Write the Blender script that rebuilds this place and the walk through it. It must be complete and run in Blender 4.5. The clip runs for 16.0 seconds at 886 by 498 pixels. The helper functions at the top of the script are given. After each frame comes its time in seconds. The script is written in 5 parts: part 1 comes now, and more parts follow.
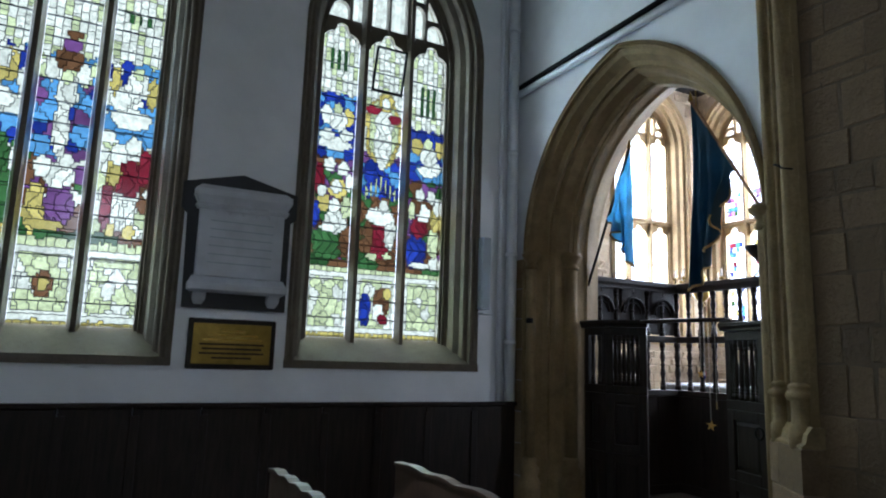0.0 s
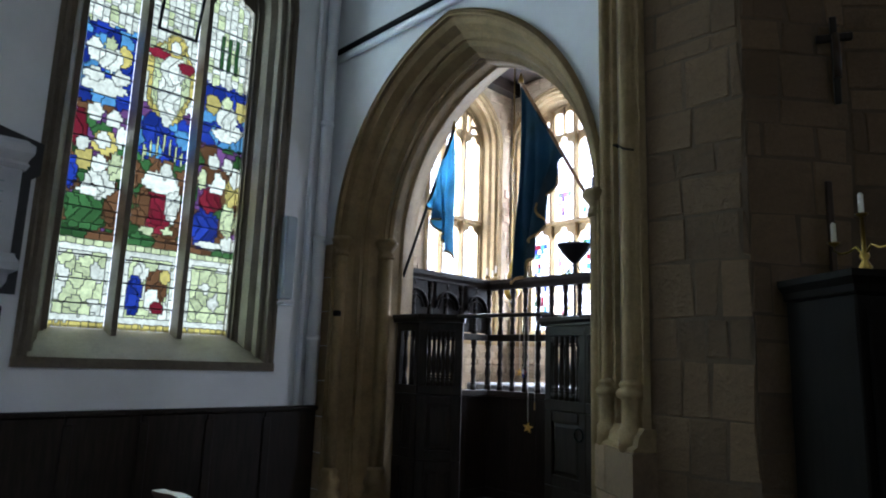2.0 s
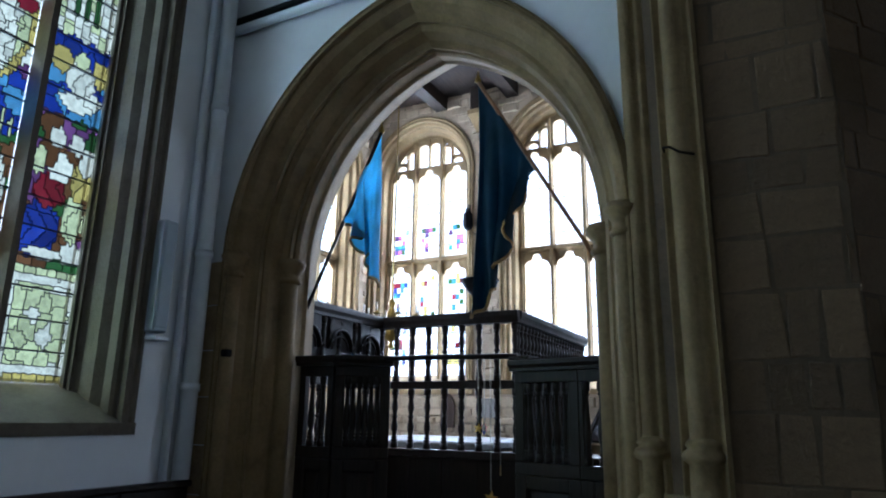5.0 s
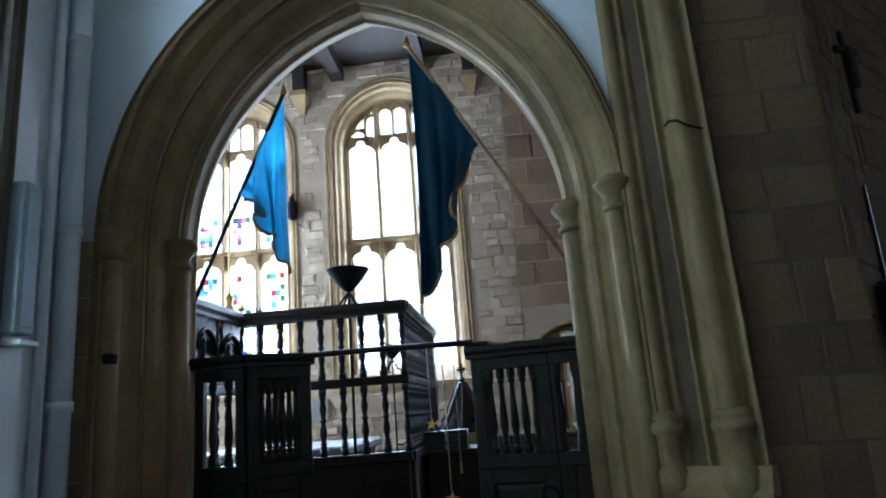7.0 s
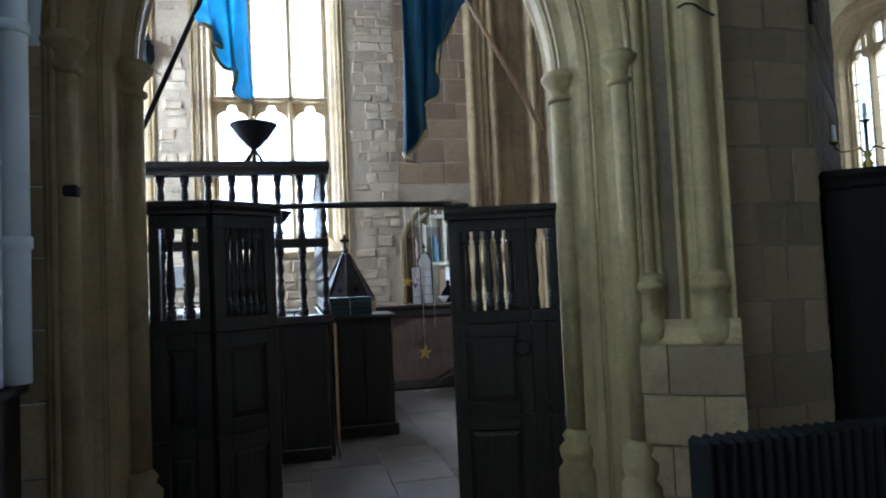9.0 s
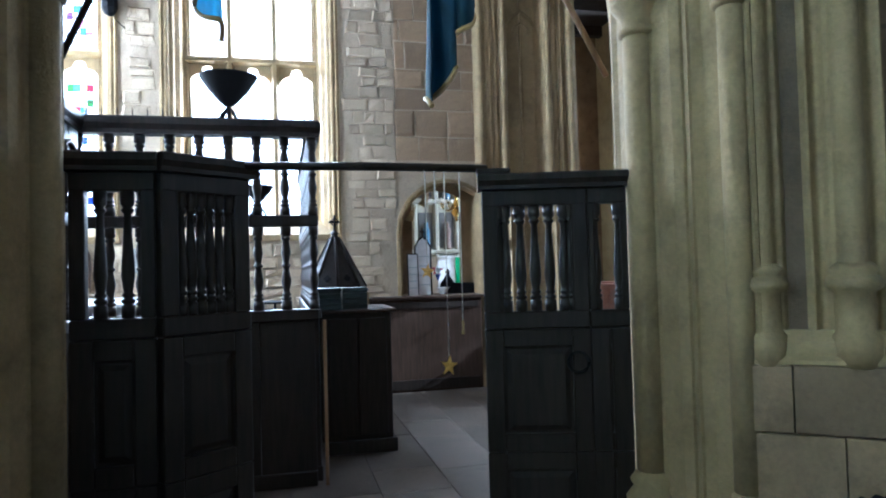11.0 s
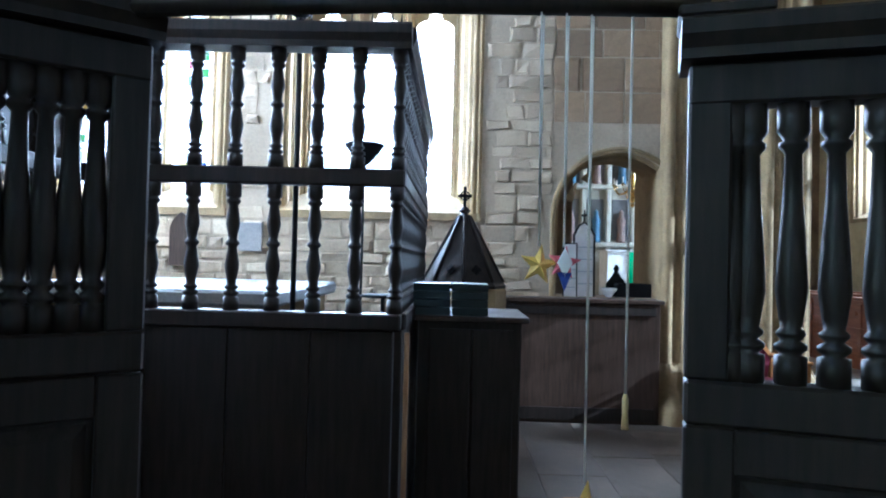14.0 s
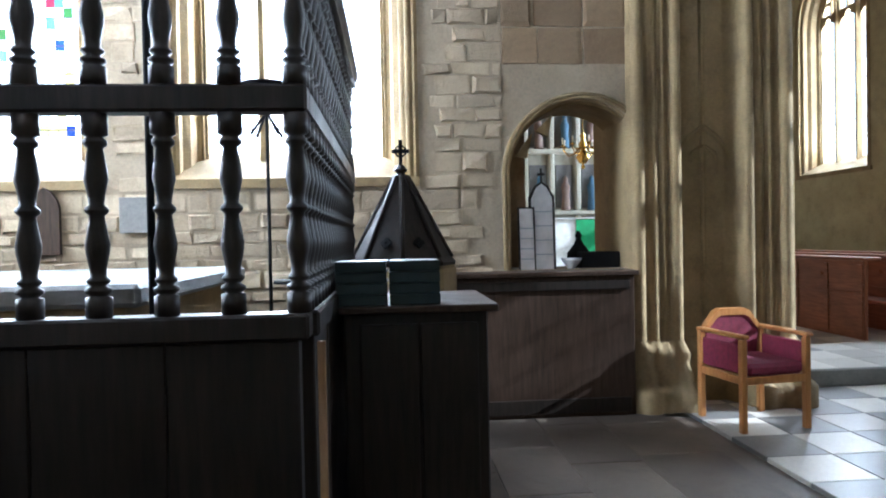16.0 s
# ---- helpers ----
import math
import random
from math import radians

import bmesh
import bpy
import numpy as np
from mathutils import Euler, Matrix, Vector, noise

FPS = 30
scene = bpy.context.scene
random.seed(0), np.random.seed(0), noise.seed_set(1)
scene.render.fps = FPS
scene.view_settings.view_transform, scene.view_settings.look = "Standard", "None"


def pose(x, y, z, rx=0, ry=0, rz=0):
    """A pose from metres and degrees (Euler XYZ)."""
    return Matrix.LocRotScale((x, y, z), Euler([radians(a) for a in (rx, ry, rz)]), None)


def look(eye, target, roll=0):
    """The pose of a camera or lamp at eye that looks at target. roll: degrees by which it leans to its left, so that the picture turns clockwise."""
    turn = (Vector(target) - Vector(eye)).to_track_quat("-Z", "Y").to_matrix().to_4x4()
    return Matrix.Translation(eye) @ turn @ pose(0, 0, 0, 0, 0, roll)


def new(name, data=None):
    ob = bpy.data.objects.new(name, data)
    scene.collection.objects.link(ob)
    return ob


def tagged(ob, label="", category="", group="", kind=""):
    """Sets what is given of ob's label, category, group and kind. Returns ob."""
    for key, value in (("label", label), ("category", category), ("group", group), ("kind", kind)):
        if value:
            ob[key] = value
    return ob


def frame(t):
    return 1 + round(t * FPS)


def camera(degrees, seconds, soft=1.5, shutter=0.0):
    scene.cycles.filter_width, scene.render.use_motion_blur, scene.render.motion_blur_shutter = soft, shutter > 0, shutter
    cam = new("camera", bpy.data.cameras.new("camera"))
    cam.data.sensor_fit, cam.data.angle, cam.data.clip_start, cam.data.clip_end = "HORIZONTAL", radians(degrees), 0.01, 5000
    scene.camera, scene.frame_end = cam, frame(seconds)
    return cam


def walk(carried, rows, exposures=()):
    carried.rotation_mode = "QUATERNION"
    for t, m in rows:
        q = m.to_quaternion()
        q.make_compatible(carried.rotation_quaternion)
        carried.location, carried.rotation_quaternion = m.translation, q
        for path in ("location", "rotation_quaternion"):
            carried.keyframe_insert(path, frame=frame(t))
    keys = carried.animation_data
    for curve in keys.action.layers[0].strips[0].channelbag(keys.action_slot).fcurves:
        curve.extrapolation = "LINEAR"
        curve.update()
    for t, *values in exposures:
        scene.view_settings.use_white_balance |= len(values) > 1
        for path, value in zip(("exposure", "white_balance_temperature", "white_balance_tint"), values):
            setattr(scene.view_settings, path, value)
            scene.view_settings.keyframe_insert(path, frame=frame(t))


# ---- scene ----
cam = camera(67.7, 16.0, soft=2.0)
METRES, EYE, TILT, LEAN, TURN = 8.6, 1.48, 0.0, 0.0, -27.8
ROWS = [
    (0.0, 0.0, 0.0, 0.0, -0.3, 9.15, -1.84),
    (0.5, 0.0087, 0.023, 0.0007, -7.09, 10.86, -0.53),
    (1.0, 0.0157, 0.0488, -0.0007, -5.46, 12.44, 0.35),
    (1.5, 0.0166, 0.0623, -0.0047, -10.39, 9.24, -1.52),
    (2.0, 0.0068, 0.0896, -0.0039, -17.28, 9.81, -1.88),
    (2.5, -0.0063, 0.1157, -0.0033, -20.69, 7.52, -0.28),
    (3.0, -0.0197, 0.1448, -0.0037, -21.03, 10.13, 0.4),
    (5.5, -0.0705, 0.2865, -0.0004, -44.7, 17.51, -0.77),
    (6.0, -0.086, 0.3187, 0.0002, -54.33, 19.7, 1.0),
    (6.5, -0.0969, 0.352, -0.0019, -57.23, 15.89, 3.21),
    (7.0, -0.1204, 0.3937, -0.0006, -56.51, 13.64, 4.33),
    (7.5, -0.1417, 0.4262, -0.0023, -64.14, 6.74, 2.5),
    (8.0, -0.1549, 0.458, -0.0013, -67.6, 8.21, 3.4),
    (8.5, -0.1614, 0.4843, -0.0064, -66.82, 7.42, 2.78),
    (9.0, -0.1661, 0.5088, -0.0104, -74.31, 2.78, 2.58),
    (11.5, -0.0295, 0.5814, -0.009, -76.69, 1.06, 0.84),
    (12.0, 0.0088, 0.5932, -0.011, -78.04, -0.08, -0.08),
    (12.5, 0.0456, 0.6072, -0.0109, -75.08, 2.14, 0.35),
    (13.0, 0.0712, 0.6109, -0.0083, -72.14, 1.89, -1.82),
    (13.5, 0.0998, 0.6046, -0.0073, -65.47, -0.74, 1.06),
    (14.0, 0.1302, 0.6047, -0.0097, -61.07, 1.1, -1.43),
    (14.5, 0.1627, 0.6082, -0.0072, -59.65, 0.31, 0.9),
    (15.0, 0.1918, 0.6161, -0.0114, -52.45, -1.47, 0.82),
    (15.5, 0.2127, 0.6308, -0.0119, -56.52, -1.97, 0.17),
    (16.0, 0.2340, 0.6598, -0.0141, -66.58, -0.84, 1.12),
]
walk(cam, [(t, pose(0, 0, EYE, TILT, LEAN, TURN) @ pose(METRES * x, METRES * y, METRES * z, 90 + pitch, roll, yaw)) for t, x, y, z, yaw, pitch, roll in ROWS],
     exposures=[(0, 1.5, 5200, 17), (3, 1.4, 5200, 16), (5.5, 0.95, 4750, 13), (6.5, 1.35, 5000, 11), (7.5, 1.35, 4350, 9), (8, 1.6, 4350, 9), (8.5, 1.5, 4450, 9), (9, 2.05, 4700, 9), (11.5, 2.4, 4500, 9), (12.5, 2.65, 4200, 8), (14, 2.4, 4400, 8), (15, 2.4, 4850, 8), (15.5, 2.3, 4950, 9), (16, 2.3, 5000, 9)])

# ---- world, sun and window light ----
world = bpy.data.worlds.new("sky")
scene.world = world
world.use_nodes = True
wn = world.node_tree
sky = wn.nodes.new("ShaderNodeTexSky")
sky.sky_type, sky.sun_disc = "NISHITA", False
sky.sun_elevation, sky.sun_rotation = radians(27), radians(190)
haze = wn.nodes.new("ShaderNodeHueSaturation")
haze.inputs["Saturation"].default_value = 0.3
wn.links.new(sky.outputs["Color"], haze.inputs["Color"])
wn.links.new(haze.outputs["Color"], wn.nodes["Background"].inputs["Color"])
wn.nodes["Background"].inputs["Strength"].default_value = 0.15
sun = bpy.data.lights.new("sun", "SUN")
sun.energy, sun.angle, sun.color = 3.5, radians(0.5), (1.0, 0.93, 0.82)
sun_ob = new("sun", sun)
sun_ob.matrix_world = look((6.02, -18.95, 12.7), (9.62, 1.65, 2.3))


def sky_lamp(name, x, y, z, sx, sz, rz, radiance, color=(0.93, 0.97, 1.0)):
    """The sky's light in a window opening; the lamp faces along local -y turned by rz."""
    la = bpy.data.lights.new(name, "AREA")
    la.shape, la.size, la.size_y = "RECTANGLE", sx, sz
    la.energy, la.color = radiance * math.pi * sx * sz, color
    ob = new(name, la)
    ob.matrix_world = pose(x, y, z, -90, 0, rz)
    return ob


def backdrop(x0, x1, y0, y1, strength, color):
    """A plain glowing sheet of bright sky beyond the windows."""
    me = bpy.data.meshes.new("backdrop")
    me.from_pydata([(x0, y0, 0.5), (x1, y1, 0.5), (x1, y1, 9.0), (x0, y0, 9.0)], [], [(0, 1, 2, 3)])
    m = bpy.data.materials.new("bright_sky")
    m.use_nodes = True
    m.node_tree.nodes.remove(m.node_tree.nodes["Principled BSDF"])
    e = m.node_tree.nodes.new("ShaderNodeEmission")
    e.inputs["Strength"].default_value, e.inputs["Color"].default_value = strength, (*color, 1)
    m.node_tree.links.new(e.outputs[0], m.node_tree.nodes["Material Output"].inputs["Surface"])
    me.materials.append(m)
    return tagged(new("backdrop", me), "bright overcast sky beyond the windows", "sky", kind="structure")


AISLE, CHAPEL, NAVE = 8.0, 17.0, 3.0
COOL = (0.82, 0.91, 1.0)
for x in (2.48, -0.37, -3.2):
    sky_lamp("sky_light", x, 6.55, 3.6, 1.9, 4.6, 0, AISLE, COOL)
WARM = (1.0, 0.95, 0.87)
sky_lamp("sky_light", 8.4, 8.85, 4.1, 1.9, 4.6, 0, CHAPEL, WARM)
sky_lamp("sky_light", 10.3, 7.25, 4.1, 1.9, 4.6, -90, CHAPEL, WARM)
sky_lamp("sky_light", 10.3, 4.85, 4.1, 1.9, 4.6, -90, CHAPEL, WARM)
# The x = 0 lamp belongs to an unseen window added to brighten the aisle.
for x, k in ((0.0, 0.45), (8.6, 0.9), (12.3, 5.0), (15.3, 5.0)):
    sky_lamp("sky_light", x, -4.25, 4.1, 1.9, 4.6, 180, NAVE * k, (1.0, 0.97, 0.9))
backdrop(-6, 4.6, 7.2, 7.2, 0.6, (0.99, 1.0, 0.93))
backdrop(5.5, 11.2, 9.4, 9.4, 2.2, (0.96, 0.98, 1.0))
backdrop(11.2, 11.2, 3.4, 9.4, 2.2, (0.96, 0.98, 1.0))


# ---- materials ----
def mat(name, rough=0.6, metal=0.0):
    m = bpy.data.materials.new(name)
    m.use_nodes = True
    b = m.node_tree.nodes["Principled BSDF"]
    b.inputs["Roughness"].default_value, b.inputs["Metallic"].default_value = rough, metal
    return m, m.node_tree, b


def ramp(nt, fac, stops):
    r = nt.nodes.new("ShaderNodeValToRGB")
    while len(r.color_ramp.elements) < len(stops):
        r.color_ramp.elements.new(0.5)
    for e, (p, c) in zip(r.color_ramp.elements, stops):
        e.position, e.color = p, (*c, 1)
    nt.links.new(fac, r.inputs["Fac"])
    return r.outputs["Color"]


def tex(nt, scale, detail=6.0, rough=0.6, stretch=None, kind="ShaderNodeTexNoise"):
    co = nt.nodes.new("ShaderNodeTexCoord")
    mp = nt.nodes.new("ShaderNodeMapping")
    mp.inputs["Scale"].default_value = stretch or (1, 1, 1)
    nt.links.new(co.outputs["Object"], mp.inputs["Vector"])
    n = nt.nodes.new(kind)
    n.inputs["Scale"].default_value = scale
    if kind == "ShaderNodeTexNoise":
        n.inputs["Detail"].default_value, n.inputs["Roughness"].default_value = detail, rough
    nt.links.new(mp.outputs["Vector"], n.inputs["Vector"])
    return n


def mixc(nt, a, b, fac, mode="MIX"):
    m = nt.nodes.new("ShaderNodeMix")
    m.data_type, m.blend_type = "RGBA", mode
    for sock, v in ((m.inputs[0], fac), (m.inputs[6], a), (m.inputs[7], b)):
        if isinstance(v, (int, float)):
            sock.default_value = v
        elif isinstance(v, tuple):
            sock.default_value = (*v, 1)
        else:
            nt.links.new(v, sock)
    return m.outputs[2]


def bump(nt, b, height, strength=0.4, dist=0.01):
    u = nt.nodes.new("ShaderNodeBump")
    u.inputs["Strength"].default_value, u.inputs["Distance"].default_value = strength, dist
    nt.links.new(height, u.inputs["Height"])
    nt.links.new(u.outputs["Normal"], b.inputs["Normal"])


def stone_mat(name, dark, light, stain, per="obj", rough=0.88, bstr=0.55):
    """Weathered stone: large tone drifts, fine grain, stains, and a tone of its own for each block."""
    m, nt, b = mat(name, rough)
    big, fine, st = tex(nt, 1.7, 5), tex(nt, 42, 8, 0.7), tex(nt, 5.5, 7, 0.72)
    c = ramp(nt, big.outputs["Fac"], [(0.3, dark), (0.7, light)])
    c = mixc(nt, c, stain, ramp(nt, st.outputs["Fac"], [(0.5, (0, 0, 0)), (0.75, (0.65, 0.65, 0.65))]))
    c = mixc(nt, c, ramp(nt, fine.outputs["Fac"], [(0.25, (0.6, 0.6, 0.6)), (0.75, (1.15, 1.12, 1.08))]), 0.6, "MULTIPLY")
    if per:
        src = nt.nodes.new("ShaderNodeObjectInfo").outputs["Random"] if per == "obj" else nt.nodes.new("ShaderNodeNewGeometry").outputs["Random Per Island"]
        c = mixc(nt, c, ramp(nt, src, [(0.0, (0.68, 0.66, 0.64)), (0.5, (0.95, 0.92, 0.88)), (1.0, (1.2, 1.18, 1.15))]), 0.9, "MULTIPLY")
    nt.links.new(c, b.inputs["Base Color"])
    h = nt.nodes.new("ShaderNodeMath")
    h.operation = "ADD"
    nt.links.new(st.outputs["Fac"], h.inputs[0]), nt.links.new(fine.outputs["Fac"], h.inputs[1])
    bump(nt, b, h.outputs[0], bstr, 0.012)
    return m


def wood_mat(name, dark, light, rough=0.42, stretch=(14, 14, 1.2)):
    m, nt, b = mat(name, rough)
    b.inputs["Specular IOR Level"].default_value = 0.23
    g, w = tex(nt, 3.0, 8, 0.65, stretch), tex(nt, 2.2, 4)
    c = ramp(nt, g.outputs["Fac"], [(0.3, dark), (0.72, light)])
    c = mixc(nt, c, ramp(nt, w.outputs["Fac"], [(0.3, (0.6, 0.6, 0.6)), (0.7, (1.2, 1.15, 1.1))]), 0.7, "MULTIPLY")
    nt.links.new(c, b.inputs["Base Color"])
    nt.links.new(ramp(nt, w.outputs["Fac"], [(0.3, (rough - 0.1,) * 3), (0.7, (rough + 0.15,) * 3)]), b.inputs["Roughness"])
    bump(nt, b, g.outputs["Fac"], 0.25, 0.004)
    return m


def plain_mat(name, color, rough=0.6, metal=0.0, vary=0.25, scale=6.0, bstr=0.1):
    m, nt, b = mat(name, rough, metal)
    n, f = tex(nt, scale, 6), tex(nt, scale * 9, 5)
    c = mixc(nt, color, ramp(nt, n.outputs["Fac"], [(0.3, (1 - vary,) * 3), (0.7, (1 + vary * 0.5,) * 3)]), 1.0, "MULTIPLY")
    nt.links.new(c, b.inputs["Base Color"])
    bump(nt, b, f.outputs["Fac"], bstr, 0.004)
    return m


def glass_mat(name, color, vary=0.35):
    """Coloured church glass: lets tinted light through, with a smooth sheen and uneven tint from piece to piece."""
    m = bpy.data.materials.new(name)
    m.use_nodes = True
    nt = m.node_tree
    nt.nodes.remove(nt.nodes["Principled BSDF"])
    isl = nt.nodes.new("ShaderNodeNewGeometry").outputs["Random Per Island"]
    n = tex(nt, 18, 4)
    c = mixc(nt, color, ramp(nt, isl, [(0, (1 - vary,) * 3), (1, (1.0, 1.0, 1.0))]), 1.0, "MULTIPLY")
    c = mixc(nt, c, ramp(nt, n.outputs["Fac"], [(0.35, (0.72,) * 3), (0.6, (1, 1, 1))]), 1.0, "MULTIPLY")
    tr, gl, mx = nt.nodes.new("ShaderNodeBsdfTransparent"), nt.nodes.new("ShaderNodeBsdfGlossy"), nt.nodes.new("ShaderNodeMixShader")
    gl.inputs["Roughness"].default_value, mx.inputs["Fac"].default_value = 0.12, 0.05
    nt.links.new(c, tr.inputs["Color"])
    nt.links.new(tr.outputs[0], mx.inputs[1]), nt.links.new(gl.outputs[0], mx.inputs[2])
    nt.links.new(mx.outputs[0], nt.nodes["Material Output"].inputs["Surface"])
    return m


def cloth_mat(name, color):
    """Thin silk that lets some light through, with soft folds and a woven grain."""
    m, nt, b = mat(name, 0.8)
    n, w = tex(nt, 4, 5), tex(nt, 90, 3)
    c = mixc(nt, color, ramp(nt, n.outputs["Fac"], [(0.3, (0.65,) * 3), (0.7, (1.15,) * 3)]), 1.0, "MULTIPLY")
    nt.links.new(c, b.inputs["Base Color"])
    bump(nt, b, w.outputs["Fac"], 0.2, 0.002)
    tr, mx = nt.nodes.new("ShaderNodeBsdfTranslucent"), nt.nodes.new("ShaderNodeMixShader")
    nt.links.new(c, tr.inputs["Color"])
    mx.inputs["Fac"].default_value = 0.6
    nt.links.new(b.outputs[0], mx.inputs[1]), nt.links.new(tr.outputs[0], mx.inputs[2])
    nt.links.new(mx.outputs[0], nt.nodes["Material Output"].inputs["Surface"])
    return m


ASHLAR = stone_mat("ashlar", (0.27, 0.195, 0.11), (0.42, 0.32, 0.19), (0.16, 0.115, 0.065), "obj")
MOULDED = stone_mat("moulded_stone", (0.18, 0.125, 0.056), (0.31, 0.225, 0.108), (0.105, 0.072, 0.034), None)
BLOCK = stone_mat("ashlar_block", (0.16, 0.108, 0.06), (0.27, 0.19, 0.11), (0.08, 0.054, 0.031), "obj")
BLOCKS = stone_mat("ashlar_blocks", (0.16, 0.108, 0.06), (0.27, 0.19, 0.11), (0.08, 0.054, 0.031), "island")
# Browner, darker copies of BLOCK: the pier's dimness is put into the colour.
DIM_PIER_BLOCK = stone_mat("dim_pier_block", (0.105, 0.068, 0.035), (0.2, 0.134, 0.074), (0.05, 0.034, 0.02), "obj", 0.9, 0.9)
DIM_PIER_BLOCKS = stone_mat("dim_pier_blocks", (0.105, 0.068, 0.035), (0.2, 0.134, 0.074), (0.05, 0.034, 0.02), "island", 0.9, 0.9)
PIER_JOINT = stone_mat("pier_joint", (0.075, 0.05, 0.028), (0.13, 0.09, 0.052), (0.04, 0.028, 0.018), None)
RUBBLE = stone_mat("rubble_stone", (0.3, 0.235, 0.155), (0.48, 0.4, 0.29), (0.19, 0.145, 0.095), "obj", 0.92, 0.9)
RUBBLES = stone_mat("rubble_stones", (0.3, 0.235, 0.155), (0.48, 0.4, 0.29), (0.19, 0.145, 0.095), "island", 0.92, 0.9)
MORTAR = stone_mat("mortar", (0.27, 0.21, 0.14), (0.37, 0.3, 0.21), (0.19, 0.145, 0.095), None)
NAVE_STONE = stone_mat("nave_stone", (0.3, 0.24, 0.12), (0.44, 0.37, 0.2), (0.2, 0.16, 0.09), None)
# Aisle window stone, its colour darkened for the backlit look of the mullions.
BACKLIT_STONE = stone_mat("window_stone", (0.1, 0.083, 0.06), (0.165, 0.138, 0.102), (0.06, 0.05, 0.037), None)
FLAG = stone_mat("floor_flag", (0.07, 0.056, 0.044), (0.15, 0.122, 0.096), (0.045, 0.037, 0.03), "obj", 0.5, 0.35)
FLAGS = stone_mat("floor_flags", (0.07, 0.056, 0.044), (0.15, 0.122, 0.096), (0.045, 0.037, 0.03), "island", 0.5, 0.35)
PLASTER = plain_mat("white_limewash", (0.8, 0.82, 0.85), 0.85, 0, 0.1, 1.6, 0.25)
OAK = wood_mat("dark_oak", (0.008, 0.006, 0.005), (0.028, 0.02, 0.015), 0.46)
OAK_BROWN = wood_mat("brown_oak", (0.02, 0.013, 0.009), (0.06, 0.036, 0.024), 0.4)
BLACK_OAK = wood_mat("black_stained_oak", (0.003, 0.0025, 0.002), (0.009, 0.007, 0.006), 0.65)
BLACK_OAK.node_tree.nodes["Principled BSDF"].inputs["Specular IOR Level"].default_value = 0.08
EDGE_OAK = wood_mat("pale_oak_edge", (0.22, 0.13, 0.07), (0.42, 0.27, 0.15), 0.5)
CHAIR_OAK = wood_mat("honey_beech", (0.36, 0.15, 0.045), (0.55, 0.27, 0.09), 0.38)
STALL_OAK = wood_mat("stall_oak", (0.14, 0.05, 0.025), (0.28, 0.11, 0.055), 0.35, (1.2, 14, 14))
ROOF_OAK = wood_mat("roof_timber", (0.012, 0.009, 0.007), (0.04, 0.028, 0.021), 0.7, (1.5, 12, 12))
SLATE = plain_mat("black_slate", (0.016, 0.017, 0.02), 0.6)
MARBLE = plain_mat("pale_marble", (0.52, 0.54, 0.58), 0.35, 0, 0.22, 3.0)
BRASS = plain_mat("old_brass", (0.32, 0.22, 0.05), 0.34, 1.0, 0.4, 5.0)
GOLD = plain_mat("polished_brass", (0.7, 0.48, 0.14), 0.2, 1.0)
IRON = plain_mat("black_iron", (0.007, 0.007, 0.008), 0.75, 0.0)
IRON.node_tree.nodes["Principled BSDF"].inputs["Specular IOR Level"].default_value = 0.12
PAINT = plain_mat("white_gloss_paint", (0.7, 0.73, 0.78), 0.35, 0, 0.08)
GREY_PAINT = plain_mat("grey_speaker_paint", (0.33, 0.38, 0.42), 0.5, 0, 0.12)
LEAD = plain_mat("lead_came", (0.02, 0.02, 0.022), 0.7)
WAX = plain_mat("candle_wax", (0.8, 0.76, 0.66), 0.5)
BLUE_CLOTH = cloth_mat("pale_blue_flag_cloth", (0.33, 0.66, 0.88))
NAVY_CLOTH = cloth_mat("navy_flag_cloth", (0.035, 0.085, 0.125))
GOLD_THREAD = plain_mat("gold_thread", (0.4, 0.27, 0.1), 0.7)
ROPE = plain_mat("pale_cord", (0.55, 0.52, 0.46), 0.9)
GOLD_CARD = plain_mat("gold_card", (0.75, 0.47, 0.1), 0.4, 0.3, 0.2)
RED_CARD = plain_mat("red_card", (0.5, 0.09, 0.12), 0.6)
WHITE_CARD = plain_mat("white_card", (0.72, 0.7, 0.7), 0.6)
NAVY_CARD = plain_mat("navy_card", (0.03, 0.05, 0.28), 0.6)
BOOK = plain_mat("dark_green_book_cloth", (0.006, 0.018, 0.02), 0.42, 0, 0.3)
PAGES = plain_mat("book_pages", (0.62, 0.6, 0.52), 0.8)
PLUM = plain_mat("plum_upholstery", (0.16, 0.012, 0.035), 0.9, 0, 0.3, 30, 0.3)
TILE_W = stone_mat("white_marble_tile", (0.5, 0.48, 0.44), (0.66, 0.64, 0.6), (0.4, 0.37, 0.33), "obj", 0.3, 0.06)
TILE_G = stone_mat("grey_marble_tile", (0.14, 0.14, 0.14), (0.24, 0.235, 0.23), (0.1, 0.1, 0.1), "obj", 0.3, 0.06)
GREEN_CLOTH = plain_mat("green_altar_cloth", (0.03, 0.3, 0.1), 0.8)
LINEN = plain_mat("white_linen", (0.75, 0.74, 0.7), 0.85)
CARPET = plain_mat("dull_red_carpet", (0.13, 0.06, 0.045), 0.95, 0, 0.3, 20, 0.4)
G_CLEAR = glass_mat("clear_quarry_glass", (0.9, 0.95, 0.97), 0.15)
G_WHITE = glass_mat("white_glass", (0.74, 0.77, 0.62), 0.3)
G_PALE = glass_mat("pale_green_glass", (0.56, 0.63, 0.34), 0.35)
G_YELLOW = glass_mat("yellow_glass", (0.55, 0.47, 0.13), 0.4)
G_BLUE = glass_mat("deep_blue_glass", (0.025, 0.05, 0.33), 0.6)
G_SKY = glass_mat("sky_blue_glass", (0.12, 0.32, 0.55), 0.5)
